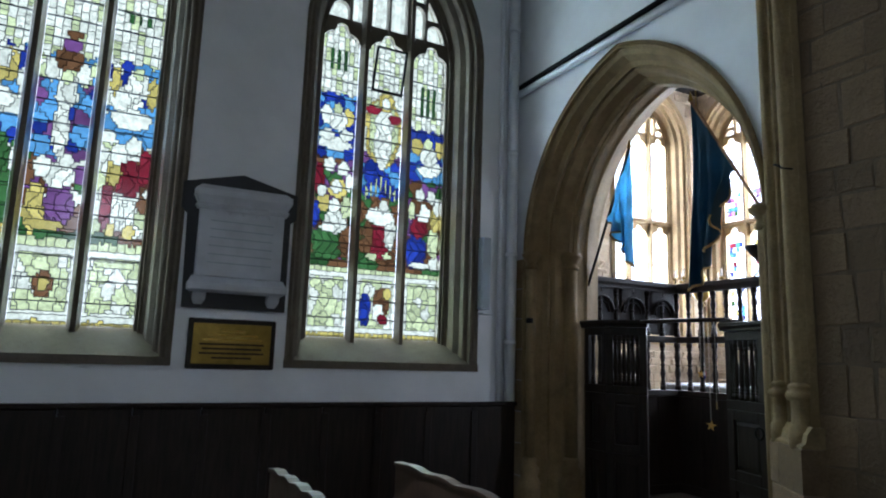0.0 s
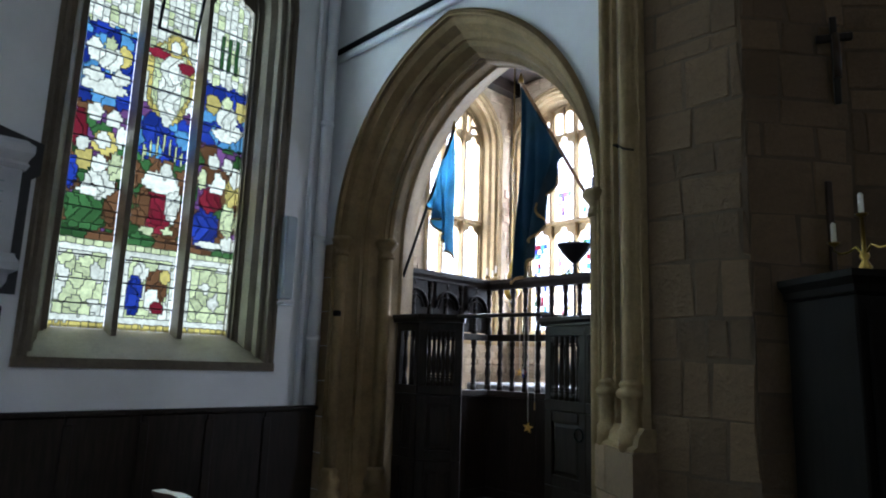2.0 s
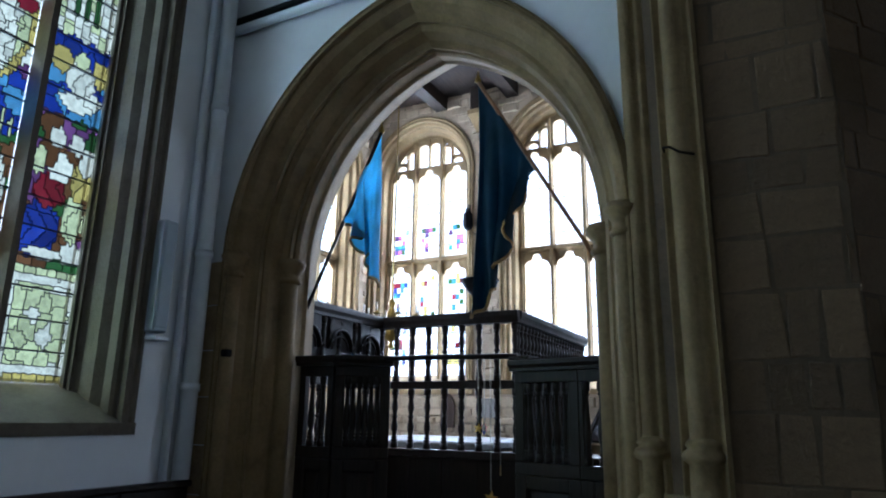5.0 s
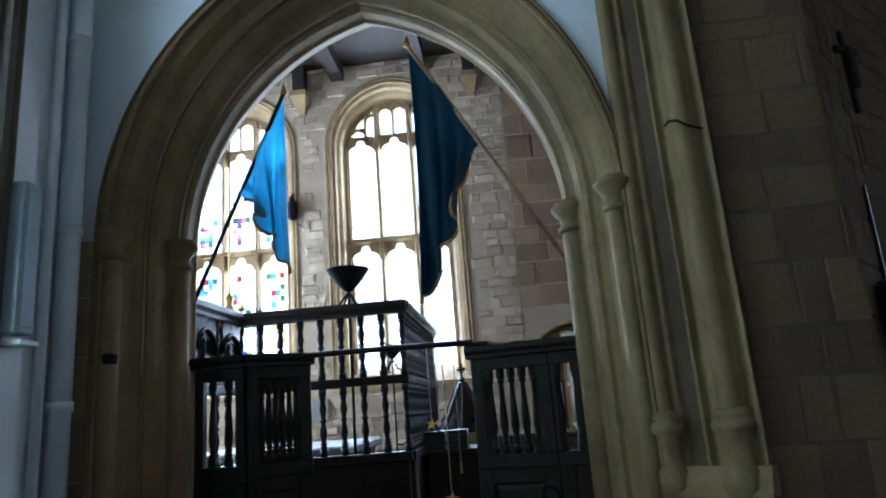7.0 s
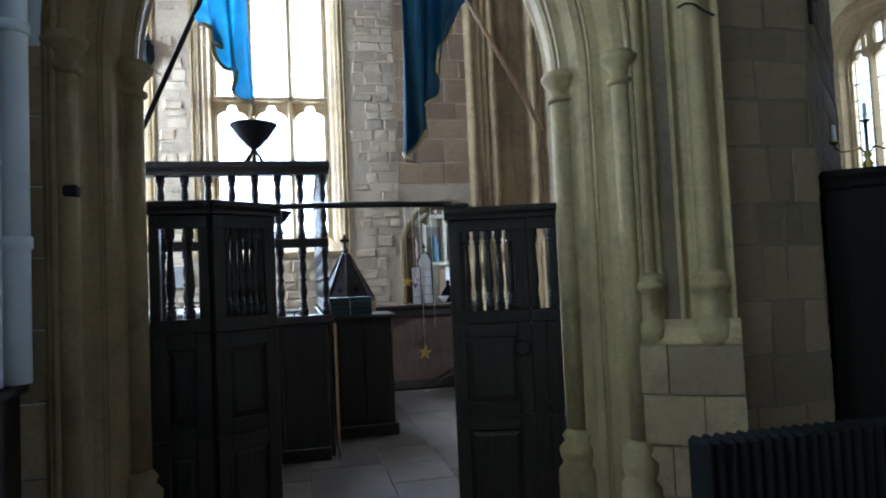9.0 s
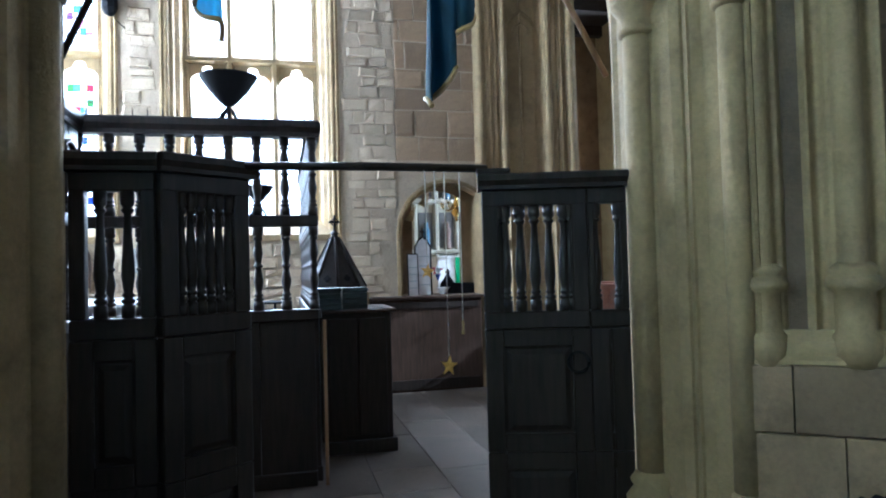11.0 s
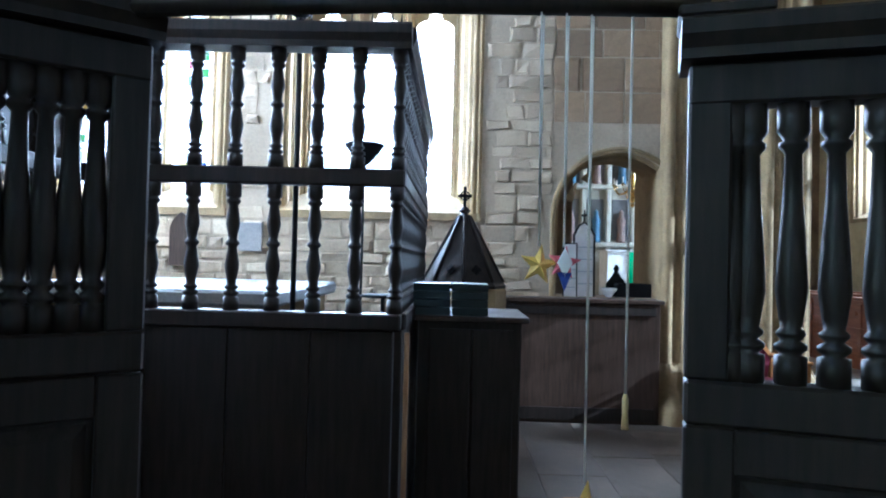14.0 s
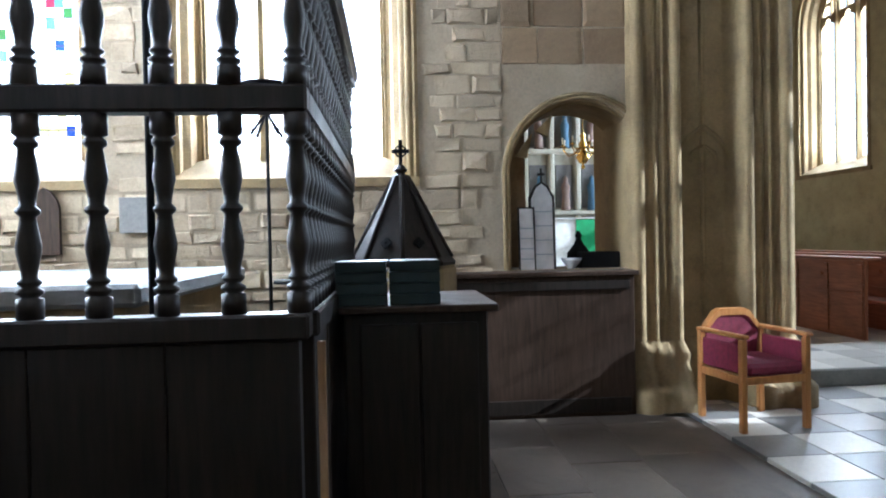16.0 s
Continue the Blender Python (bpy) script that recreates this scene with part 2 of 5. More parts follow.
G_RED = glass_mat("ruby_glass", (0.2, 0.016, 0.03), 0.5)
G_GREEN = glass_mat("green_glass", (0.05, 0.14, 0.04), 0.6)
G_BROWN = glass_mat("brown_glass", (0.14, 0.07, 0.03), 0.5)
G_PURPLE = glass_mat("purple_glass", (0.16, 0.07, 0.2), 0.5)
G_PALERED = glass_mat("rose_glass", (0.6, 0.2, 0.35), 0.4)
GLASSES = [G_WHITE, G_PALE, G_YELLOW, G_BLUE, G_SKY, G_RED, G_GREEN, G_BROWN, G_PURPLE, G_CLEAR, G_PALERED]
WHITE, PALE, YELLOW, BLUE, SKYB, RED, GREEN, BROWN, PURPLE, CLEAR, ROSE = range(11)


# ---- mesh helpers ----
class Shape:
    """Collects the vertices and faces of one mesh."""

    def __init__(self):
        self.v, self.f, self.m, self.smooth = [], [], [], []

    def add(self, verts, faces, mi=0, smooth=False):
        k = len(self.v)
        self.v += [tuple(p) for p in verts]
        self.f += [tuple(i + k for i in q) for q in faces]
        self.m += [mi] * len(faces)
        self.smooth += [smooth] * len(faces)
        return self

    def box(self, x0, x1, y0, y1, z0, z1, e=0.0, mi=0):
        """A box; with e, its edges are cut off by that much."""
        if e <= 0:
            v = [(x, y, z) for z in (z0, z1) for y in (y0, y1) for x in (x0, x1)]
            return self.add(v, [(0, 2, 3, 1), (4, 5, 7, 6), (0, 1, 5, 4), (2, 6, 7, 3), (0, 4, 6, 2), (1, 3, 7, 5)], mi)
        bm = bmesh.new()
        bmesh.ops.create_cube(bm, size=1)
        for q in bm.verts:
            q.co = ((x0 + x1) / 2 + q.co.x * (x1 - x0), (y0 + y1) / 2 + q.co.y * (y1 - y0), (z0 + z1) / 2 + q.co.z * (z1 - z0))
        e = min(e, 0.45 * min(x1 - x0, y1 - y0, z1 - z0))
        bmesh.ops.bevel(bm, geom=bm.edges[:], offset=e, segments=1, affect="EDGES")
        bm.verts.index_update()
        self.add([q.co[:] for q in bm.verts], [[q.index for q in fc.verts] for fc in bm.faces], mi)
        bm.free()
        return self

    def loft(self, rings, closed=False, mi=0, smooth=True, caps=False):
        """Faces between rows of points; closed joins each row's end to its start."""
        n = len(rings[0])
        fs = [(i * n + j, i * n + (j + 1) % n, (i + 1) * n + (j + 1) % n, (i + 1) * n + j) for i in range(len(rings) - 1) for j in range(n if closed else n - 1)]
        k = len(self.v)
        self.add([p for r in rings for p in r], fs, mi, smooth)
        if caps:
            self.f += [tuple(k + j for j in range(n))[::-1], tuple(k + (len(rings) - 1) * n + j for j in range(n))]
            self.m += [mi, mi]
            self.smooth += [False, False]
        return self

    def lathe(self, prof, x=0, y=0, z=0, n=12, mi=0, smooth=True):
        """Turns a profile of (radius, height) round the upright line through x, y."""
        rings = [[(x + r * math.cos(a * math.tau / n), y + r * math.sin(a * math.tau / n), z + h) for a in range(n)] for r, h in prof]
        return self.loft(rings, True, mi, smooth, True)

    def tube(self, pts, r, n=8, mi=0):
        pts = [Vector(p) for p in pts]
        rings = []
        for i, p in enumerate(pts):
            d = (pts[min(i + 1, len(pts) - 1)] - pts[max(i - 1, 0)]).normalized()
            a = d.cross(Vector((0, 0, 1)) if abs(d.z) < 0.9 else Vector((1, 0, 0))).normalized()
            b = d.cross(a)
            rings.append([tuple(p + r * (math.cos(k * math.tau / n) * a + math.sin(k * math.tau / n) * b)) for k in range(n)])
        return self.loft(rings, True, mi, True, True)

    def mesh(self, name, mats):
        me = bpy.data.meshes.new(name)
        me.from_pydata(self.v, [], self.f)
        for m in mats if isinstance(mats, (list, tuple)) else [mats]:
            me.materials.append(m)
        me.polygons.foreach_set("material_index", self.m)
        me.polygons.foreach_set("use_smooth", self.smooth)
        me.update()
        bm = bmesh.new()
        bm.from_mesh(me)
        if len(bm.faces) < 6000:
            bmesh.ops.recalc_face_normals(bm, faces=bm.faces[:])
            bm.to_mesh(me)
        bm.free()
        return me


def part(name, shape, material, parent=None, label="", m=None):
    ob = new(name, shape.mesh(name, material))
    if parent:
        ob.parent = parent
    if m is not None:
        ob.matrix_basis = m
    return tagged(ob, label)


def thing(name, label, category, m=None, group="", kind=""):
    ob = new(name)
    if m is not None:
        ob.matrix_basis = m
    return tagged(ob, label, category, group, kind)


def shared(name, me, parent, m):
    ob = new(name, me)
    ob.parent, ob.matrix_basis = parent, m
    return ob


def arch_curve(a, spring, apex, o=0.0, n=14, foot=0.0):
    """A pointed opening's outline as (u, z): up one jamb, over the point and down; o offsets it inwards."""
    h = apex - spring
    r = (a * a + h * h) / (2 * a)
    c = r - a
    top = math.acos(max(-1, min(1, c / (r - o))))
    left = [(-((r - o) * math.cos(top * i / n) - c), spring + (r - o) * math.sin(top * i / n)) for i in range(n + 1)]
    left[-1] = (0.0, left[-1][1])
    out = [(-(a - o), foot)] + left
    return out + [(-u, z) for u, z in out[-2::-1]]


def wall_shape(u0, u1, z0, z1, holes, place, depth):
    """A wall between u0 and u1 with arched holes (centre, half width, sill, spring, apex) cut right through; place(u, d, z) gives the point."""
    s = Shape()
    spans, u = [], u0
    for cu, a, sill, sp, ap in sorted(holes):
        spans.append(("solid", u, cu - a))
        spans.append(("hole", cu, a, sill, sp, ap))
        u = cu + a
    spans.append(("solid", u, u1))

    def panel(a, b, lo_a, lo_b, hi_a, hi_b):
        for d in (0, depth):
            s.add([place(a, d, lo_a), place(b, d, lo_b), place(b, d, hi_b), place(a, d, hi_a)], [(0, 1, 2, 3)])

    for sp_ in spans:
        if sp_[0] == "solid":
            if sp_[2] - sp_[1] > 0.001:
                panel(sp_[1], sp_[2], z0, z0, z1, z1)
            continue
        _, cu, a, sill, sp, ap = sp_
        cv = arch_curve(a, sp, ap, foot=sill)
        if sill > z0:
            panel(cu - a, cu + a, z0, z0, sill, sill)
            s.add([place(cu - a, 0, sill), place(cu + a, 0, sill), place(cu + a, depth, sill), place(cu - a, depth, sill)], [(0, 1, 2, 3)])
        for (p, zp), (q, zq) in zip(cv, cv[1:]):
            if abs(q - p) > 1e-6:
                panel(cu + p, cu + q, zp, zq, z1, z1)
            s.add([place(cu + p, 0, zp), place(cu + q, 0, zq), place(cu + q, depth, zq), place(cu + p, depth, zp)], [(0, 1, 2, 3)])
    for u in (u0, u1):
        s.add([place(u, 0, z0), place(u, depth, z0), place(u, depth, z1), place(u, 0, z1)], [(0, 1, 2, 3)])
    s.add([place(u0, 0, z1), place(u1, 0, z1), place(u1, depth, z1), place(u0, depth, z1)], [(0, 1, 2, 3)])
    return s


def arch_mould(a, spring, apex, prof, foot, place, n=18):
    """Mouldings swept round a pointed opening; prof is rows of (inward offset, depth)."""
    s = Shape()
    rows = [[place(u, d, z) for u, z in arch_curve(a, spring, apex, o, n, foot)] for o, d in prof]
    return s.loft(rows, False, 0, False)


def on_north(y):
    return lambda u, d, z: (u, y + d, z)


def on_east(x):
    return lambda u, d, z: (x + d, u, z)


def on_south(y):
    return lambda u, d, z: (u, y - d, z)


def roll_prof(steps):
    """Rounds off a list of (offset, depth) corners into small rolls and hollows."""
    out = []
    for (o0, d0), (o1, d1) in zip(steps, steps[1:]):
        for k in range(4):
            t = k / 4
            w = 0.009 * math.sin(t * math.tau)
            out.append((o0 + (o1 - o0) * t + w, d0 + (d1 - d0) * t - w))
    return out + [steps[-1]]


# ---- windows ----
def lead_light(w, sill, spring, apex, scheme, cell, rng, clear=False):
    """The leaded pieces of one light: (glass shape, lead shape) with the light's foot in the middle of u = 0."""
    g, l = Shape(), Shape()
    a = w / 2

    def half(z):
        if z <= spring:
            return a
        h = apex - spring
        r = (a * a + h * h) / (2 * a)
        return max(0.004, math.sqrt(max(0, r * r - (z - spring) ** 2)) - (r - a))
    nu, nz = max(2, round(w / cell)), max(3, round((apex - sill) / (cell * 1.35)))
    top = apex - 0.02
    P, piece, pts = {}, {}, {}
    for j in range(nz + 1):
        z = sill + (top - sill) * j / nz
        for i in range(nu + 1):
            jx = 0 if i in (0, nu) or clear else rng.uniform(-0.2, 0.2) / nu
            jz = 0 if j in (0, nz) or clear else rng.uniform(-0.2, 0.2) * (top - sill) / nz
            P[i, j] = ((-1 + 2 * (i / nu + jx)) * half(z + jz), z + jz)
    for j in range(nz):
        for i in range(nu):
            q = [P[i, j], P[i + 1, j], P[i + 1, j + 1], P[i, j + 1]]
            cu, cz = sum(p[0] for p in q) / 4, sum(p[1] for p in q) / 4
            piece[i, j] = (scheme(cu / a, (cz - sill) / (apex - sill), rng), (i, j)) if clear else scheme(cu / a, (cz - sill) / (apex - sill))
            col, key = piece[i, j]
            ids = []
            for c in ((i, j), (i + 1, j), (i + 1, j + 1), (i, j + 1)):
                if (key, c) not in pts:
                    pts[key, c] = len(g.v)
                    g.v.append((P[c][0], 0, P[c][1]))
                ids.append(pts[key, c])
            g.f.append(tuple(ids))
            g.m.append(col)
            g.smooth.append(False)
    k = 0.0034 if not clear else 0.0024

    def came(p, q):
        dx, dz = q[0] - p[0], q[1] - p[1]
        n = math.hypot(dx, dz) or 1
        nx, nz_ = -dz / n * k, dx / n * k
        l.add([(p[0] + nx, -0.003, p[1] + nz_), (q[0] + nx, -0.003, q[1] + nz_), (q[0] - nx, -0.003, q[1] - nz_), (p[0] - nx, -0.003, p[1] - nz_)], [(0, 1, 2, 3)])
    for (i, j), pc in piece.items():
        if i + 1 < nu and piece[i + 1, j] != pc:
            came(P[i + 1, j], P[i + 1, j + 1])
        if j + 1 < nz and piece[i, j + 1] != pc:
            came(P[i, j + 1], P[i + 1, j + 1])
    bars = 7 if clear else 16
    for b in range(1, bars):
        z = sill + (spring - sill) * b / bars
        l.box(-half(z), half(z), -0.016, -0.004, z - 0.0055, z + 0.0055)
    return g, l


def gothic_window(name, label, c, a_out, sill, spring, apex, splay, depth, place, lights, heads, transom, schemes, stone, cell, seed, clear=False):
    """A three-light window: splayed reveal, mullions with cusped heads, tracery and leaded glass."""
    rng = random.Random(seed)
    win = tagged(new(name), label, "window", kind="structure")
    at = lambda u, d, z: place(c + u, d, z)
    a = a_out - splay
    ain = arch_curve(a_out, spring, apex, splay, 18)
    top = max(z for _, z in ain)
    spr = spring
    # reveal, with two rolls and a hollow
    part("window_frame", arch_mould(a_out, spring, apex, roll_prof([(-0.07, -0.015), (0.0, -0.02), (0.05, 0.04), (splay * 0.55, depth * 0.5), (splay, depth), (splay + 0.045, depth + 0.02), (splay + 0.045, depth + 0.12)]), sill, at), stone, win)
    s = Shape()
    s.add([at(-a_out, -0.02, sill), at(a_out, -0.02, sill), at(a, depth + 0.1, sill + 0.24), at(-a, depth + 0.1, sill + 0.24)], [(0, 1, 2, 3)])
    pts = [at(-a_out - 0.07, -0.03, sill - 0.07), at(a_out + 0.07, -0.03, sill - 0.07), at(a_out + 0.07, -0.03, sill), at(-a_out - 0.07, -0.03, sill)]
    back = [at(-a_out - 0.07, 0.05, sill - 0.07), at(a_out + 0.07, 0.05, sill - 0.07), at(a_out + 0.07, 0.05, sill), at(-a_out - 0.07, 0.05, sill)]
    s.loft([pts, back], True, 0, False, True)
    part("window_sill", s, stone, win)
    gz, gd = sill + 0.22, depth + 0.06
    mw = 0.1
    lw = (2 * a - 0.06 - (lights - 1) * mw) / lights

    def bar(path, w, d0, d1):
        """A stone bar of width w along a line of (u, z), chamfered towards both faces."""
        rows = []
        for i, (u, z) in enumerate(path):
            p, q = path[max(0, i - 1)], path[min(len(path) - 1, i + 1)]
            dx, dz = q[0] - p[0], q[1] - p[1]
            ln = math.hypot(dx, dz) or 1
            nx, nz = -dz / ln * w / 2, dx / ln * w / 2
            mid = (d0 + d1) / 2
            rows.append([at(u + nx * 0.4, d0, z + nz * 0.4), at(u - nx * 0.4, d0, z - nz * 0.4), at(u - nx, mid, z - nz), at(u - nx * 0.4, d1, z - nz * 0.4), at(u + nx * 0.4, d1, z + nz * 0.4), at(u + nx, mid, z + nz)])
        return Shape().loft(rows, True, 0, False, True)
    d0, d1 = gd - 0.09, gd + 0.07
    inner = lambda u: max([z for (p, zp), (q, zq) in zip(ain, ain[1:]) if min(p, q) <= u <= max(p, q) and abs(q - p) > 1e-6 for z in [zp + (zq - zp) * (u - p) / (q - p)]] or [spr])
    cents = [-a + 0.03 + lw / 2 + i * (lw + mw) for i in range(lights)]
    for i in range(lights - 1):
        u = cents[i] + lw / 2 + mw / 2
        part("mullion", bar([(u, gz - 0.05), (u, heads + 0.02), (u, inner(u) - 0.02)], mw, d0, d1), stone, win)
    levels = [(gz, heads)] if not transom else [(gz, transom - 0.06), (transom + 0.06, heads)]
    if transom:
        part("transom", bar([(-a, transom), (a, transom)], 0.12, d0, d1), stone, win)
    for li, (lo, hi) in enumerate(levels):
        for i, cu in enumerate(cents):
            ap = hi + (0.0 if li < len(levels) - 1 else 0.05)
            sp = ap - lw * 0.62
            # spandrel with a cusped, trefoiled head, solid stone between the light and the bar above
            s = Shape()
            nn = 16
            for b in range(nn):
                ua, ub = -lw / 2 + lw * b / nn, -lw / 2 + lw * (b + 1) / nn

                def head(u):
                    x = abs(u) / (lw / 2)
                    z = sp + (ap - sp) * (math.sqrt(max(0, 1 - (x / 0.42) ** 2)) * 0.36 + 0.6 if x < 0.36 else 0.6 * math.sqrt(max(0, 1 - ((x - 0.36) / 0.66) ** 2)))
                    return z
                tz = ap + 0.05
                for dd in (gd - 0.035, gd + 0.03):
                    s.add([at(cu + ua, dd, head(ua)), at(cu + ub, dd, head(ub)), at(cu + ub, dd, tz), at(cu + ua, dd, tz)], [(0, 1, 2, 3)])
                s.add([at(cu + ua, gd - 0.035, head(ua)), at(cu + ub, gd - 0.035, head(ub)), at(cu + ub, gd + 0.03, head(ub)), at(cu + ua, gd + 0.03, head(ua))], [(0, 1, 2, 3)])
            part("light_head", s, stone, win)
            g, l = lead_light(lw - 0.004, lo, sp, ap, schemes[li][i], cell, rng, clear)
            for sh in (g, l):
                sh.v = [at(cu + u, gd + d, z) for u, d, z in sh.v]
            pane = part("pane", g, GLASSES, win)
            part("lead_came", l, LEAD, pane)
    # tracery above the lights: small upright panels under the arch
    tz0 = heads + 0.1
    us = [-a * 0.86 + i * (1.72 * a / (lights * 2)) for i in range(lights * 2 + 1)]
    for i, u in enumerate(us[1:-1]):
        zt = inner(u)
        if zt - tz0 > 0.06:
            part("tracery_bar", bar([(u, tz0 - 0.04), (u, zt)], 0.055, gd - 0.05, gd + 0.05), stone, win)
    for i in range(len(us) - 1):
        u0_, u1_ = us[i] + 0.02, us[i + 1] - 0.02
        za, zb = inner(u0_), inner(u1_)
        zlow = min(za, zb)
        if zlow - tz0 < 0.14:
            continue
        um, w2 = (u0_ + u1_) / 2, (u1_ - u0_) / 2
        # pierced heads: a stone plate with two round eyes one above the other
        s = Shape()
        cut = zlow - 0.08 if zlow - tz0 < 0.5 else tz0 + (zlow - tz0) * 0.62
        seg = [(um + w2 * math.cos(t * math.pi / 8), cut - w2 + w2 * math.sin(t * math.pi / 8)) for t in range(9)]
        for (p, zp), (q, zq) in zip(seg, seg[1:]):
            for dd in (gd - 0.03, gd + 0.03):
                s.add([at(p, dd, zp), at(q, dd, zq), at(q, dd, cut + 0.05), at(p, dd, cut + 0.05)], [(0, 1, 2, 3)])
            s.add([at(p, gd - 0.03, zp), at(q, gd - 0.03, zq), at(q, gd + 0.03, zq), at(p, gd + 0.03, zp)], [(0, 1, 2, 3)])
        part("tracery_plate", s, stone, win)
    s = Shape()
    cvt = arch_curve(a, spr, top, 0.0, 18)
    for (p, zp), (q, zq) in zip(cvt, cvt[1:]):
        if abs(q - p) > 1e-6 and min(zp, zq) >= spr - 0.01:
            s.add([at(p, gd + 0.02, heads + 0.06), at(q, gd + 0.02, heads + 0.06), at(q, gd + 0.02, max(zq, heads + 0.061)), at(p, gd + 0.02, max(zp, heads + 0.061))], [(0, 1, 2, 3)], WHITE if not clear else CLEAR)
    part("pane", s, GLASSES, win)
    return win


# Glass designs: a canopy above, a scene of coloured robes, clouds and pale heads, and a leafy panel at the foot.
def picture(seed, ground, back, shapes, slots=None):
    """shapes: (u, v, half width, half height, colour), the later over the earlier; back: (upper edge, colours) bands of background."""
    seeds = {}

    def patch(u, v, su, sv):
        """The number of the odd-shaped patch of background that holds u, v."""
        best, key = 9, None
        ci, cj = math.floor(u / su), math.floor(v / sv)
        for i in range(ci - 1, ci + 2):
            for j in range(cj - 1, cj + 2):
                if (su, i, j) not in seeds:
                    r2 = random.Random(seed * 7919 + i * 131 + j * 17 + int(su * 100))
                    seeds[su, i, j] = ((i + r2.random()) * su, (j + r2.random()) * sv, r2.random())
                x, y, _ = seeds[su, i, j]
                d = ((u - x) / su) ** 2 + ((v - y) / sv) ** 2
                if d < best:
                    best, key = d, (su, i, j)
        return key, seeds[key][2]

    def f(u, v):
        if v < 0.012:
            return YELLOW, ("foot", int(u * 4))
        hit = None
        for n, (cu, cv, ru, rv, col) in enumerate(shapes):
            du, dv = (u - cu) / ru, (v - cv) / rv
            if du * du + dv * dv < 1 + 0.12 * math.sin(5 * math.atan2(dv, du) + n):
                fold = int((u - cu) / 0.42 + 0.5 * math.sin(v * 60 + n) + 9) if rv > 0.03 else 0
                hit = (col, ("s", n, fold, int((v - cv) / 0.035 + 20) if rv > 0.05 else 0))
        if hit:
            return hit
        if v < 0.195:
            key, r = patch(u, v, 0.45, 0.035)
            if abs(u) > 0.86 or v < 0.03 or v > 0.18:
                return WHITE, ("edge", int(v * 36))
            return (PALE if r < 0.75 else WHITE), key
        if v < 0.215:
            return PALE, ("course", int(u * 3 + 9))
        if v < 0.24 + 0.008 * math.sin(u * 7):
            return ground[int(u + 3) % len(ground)], ("ground", int(u * 2 + 9))
        for edge, cols in back:
            if v < edge + 0.012 * abs(math.sin(u * 4.7)):
                key, r = patch(u, v, 0.5, 0.04)
                return cols[int(r * len(cols))], key
        if slots and slots[0] < v < slots[1] and int((u + 1.05) * 5.5) in (3, 5, 7) and abs(u) < 0.6:
            return GREEN, ("slot", int((u + 1) * 5.5))
        col = int((u + 1) * 3.4)
        return (WHITE if (col + int(v * 22)) % 4 else PALE), ("canopy", col, int(v * 34 + 0.7 * math.sin(col * 2.1)))
    return f


side_l = picture(1, [GREEN, BROWN], [(0.545, [BROWN, GREEN, PURPLE, BROWN]), (0.755, [BLUE, BLUE, BLUE, SKYB])], [
    (-0.1, 0.285, 0.8, 0.055, GREEN), (0.75, 0.31, 0.3, 0.06, BROWN), (-0.8, 0.37, 0.25, 0.04, BLUE), (0.25, 0.352, 0.6, 0.036, WHITE), (-0.1, 0.33, 0.4, 0.014, WHITE),
    (0.75, 0.4, 0.3, 0.035, PALE), (-0.4, 0.41, 0.3, 0.03, YELLOW), (0.15, 0.402, 0.3, 0.022, WHITE), (-0.75, 0.48, 0.34, 0.05, RED), (0.3, 0.455, 0.5, 0.03, YELLOW), (0.2, 0.462, 0.28, 0.022, WHITE),
    (-0.5, 0.445, 0.25, 0.02, WHITE), (-0.2, 0.53, 0.3, 0.024, WHITE), (0.5, 0.52, 0.3, 0.024, WHITE), (0.8, 0.48, 0.2, 0.03, WHITE),
    (0.0, 0.6, 0.85, 0.024, WHITE), (-0.4, 0.625, 0.4, 0.018, WHITE), (0.55, 0.63, 0.35, 0.02, WHITE), (0.6, 0.69, 0.3, 0.03, YELLOW), (-0.5, 0.69, 0.3, 0.03, WHITE), (0.1, 0.675, 0.45, 0.034, WHITE), (0.05, 0.715, 0.24, 0.018, PALE)], slots=(0.84, 0.91))
mid_l = picture(2, [GREEN, BROWN], [(0.44, [BROWN, GREEN, BROWN]), (0.54, [BLUE, BLUE, SKYB]), (0.58, [BLUE, PURPLE])], [
    (-0.55, 0.09, 0.3, 0.055, BLUE), (-0.5, 0.15, 0.18, 0.014, WHITE), (0.3, 0.11, 0.45, 0.05, BROWN), (0.15, 0.08, 0.3, 0.03, WHITE), (0.6, 0.14, 0.2, 0.02, YELLOW), (0.4, 0.06, 0.3, 0.015, RED),
    (0.05, 0.31, 0.62, 0.065, RED), (-0.55, 0.32, 0.25, 0.06, BROWN), (0.6, 0.34, 0.3, 0.06, WHITE), (0.05, 0.385, 0.75, 0.03, WHITE), (0.2, 0.42, 0.26, 0.02, WHITE), (-0.3, 0.255, 0.3, 0.012, PALE), (0.5, 0.258, 0.25, 0.012, PALE)]
    + [(-0.75 + 0.25 * k, 0.495 - 0.012 * abs(k - 3), 0.055, 0.026, PALE) for k in range(7)] + [
    (0.0, 0.67, 1.0, 0.12, YELLOW), (0.0, 0.67, 0.78, 0.11, PALE), (0.0, 0.64, 0.48, 0.1, WHITE), (0.05, 0.7, 0.5, 0.045, WHITE), (-0.6, 0.735, 0.45, 0.014, RED), (0.62, 0.715, 0.35, 0.016, RED), (0.1, 0.768, 0.42, 0.034, YELLOW), (0.1, 0.763, 0.22, 0.02, WHITE)])
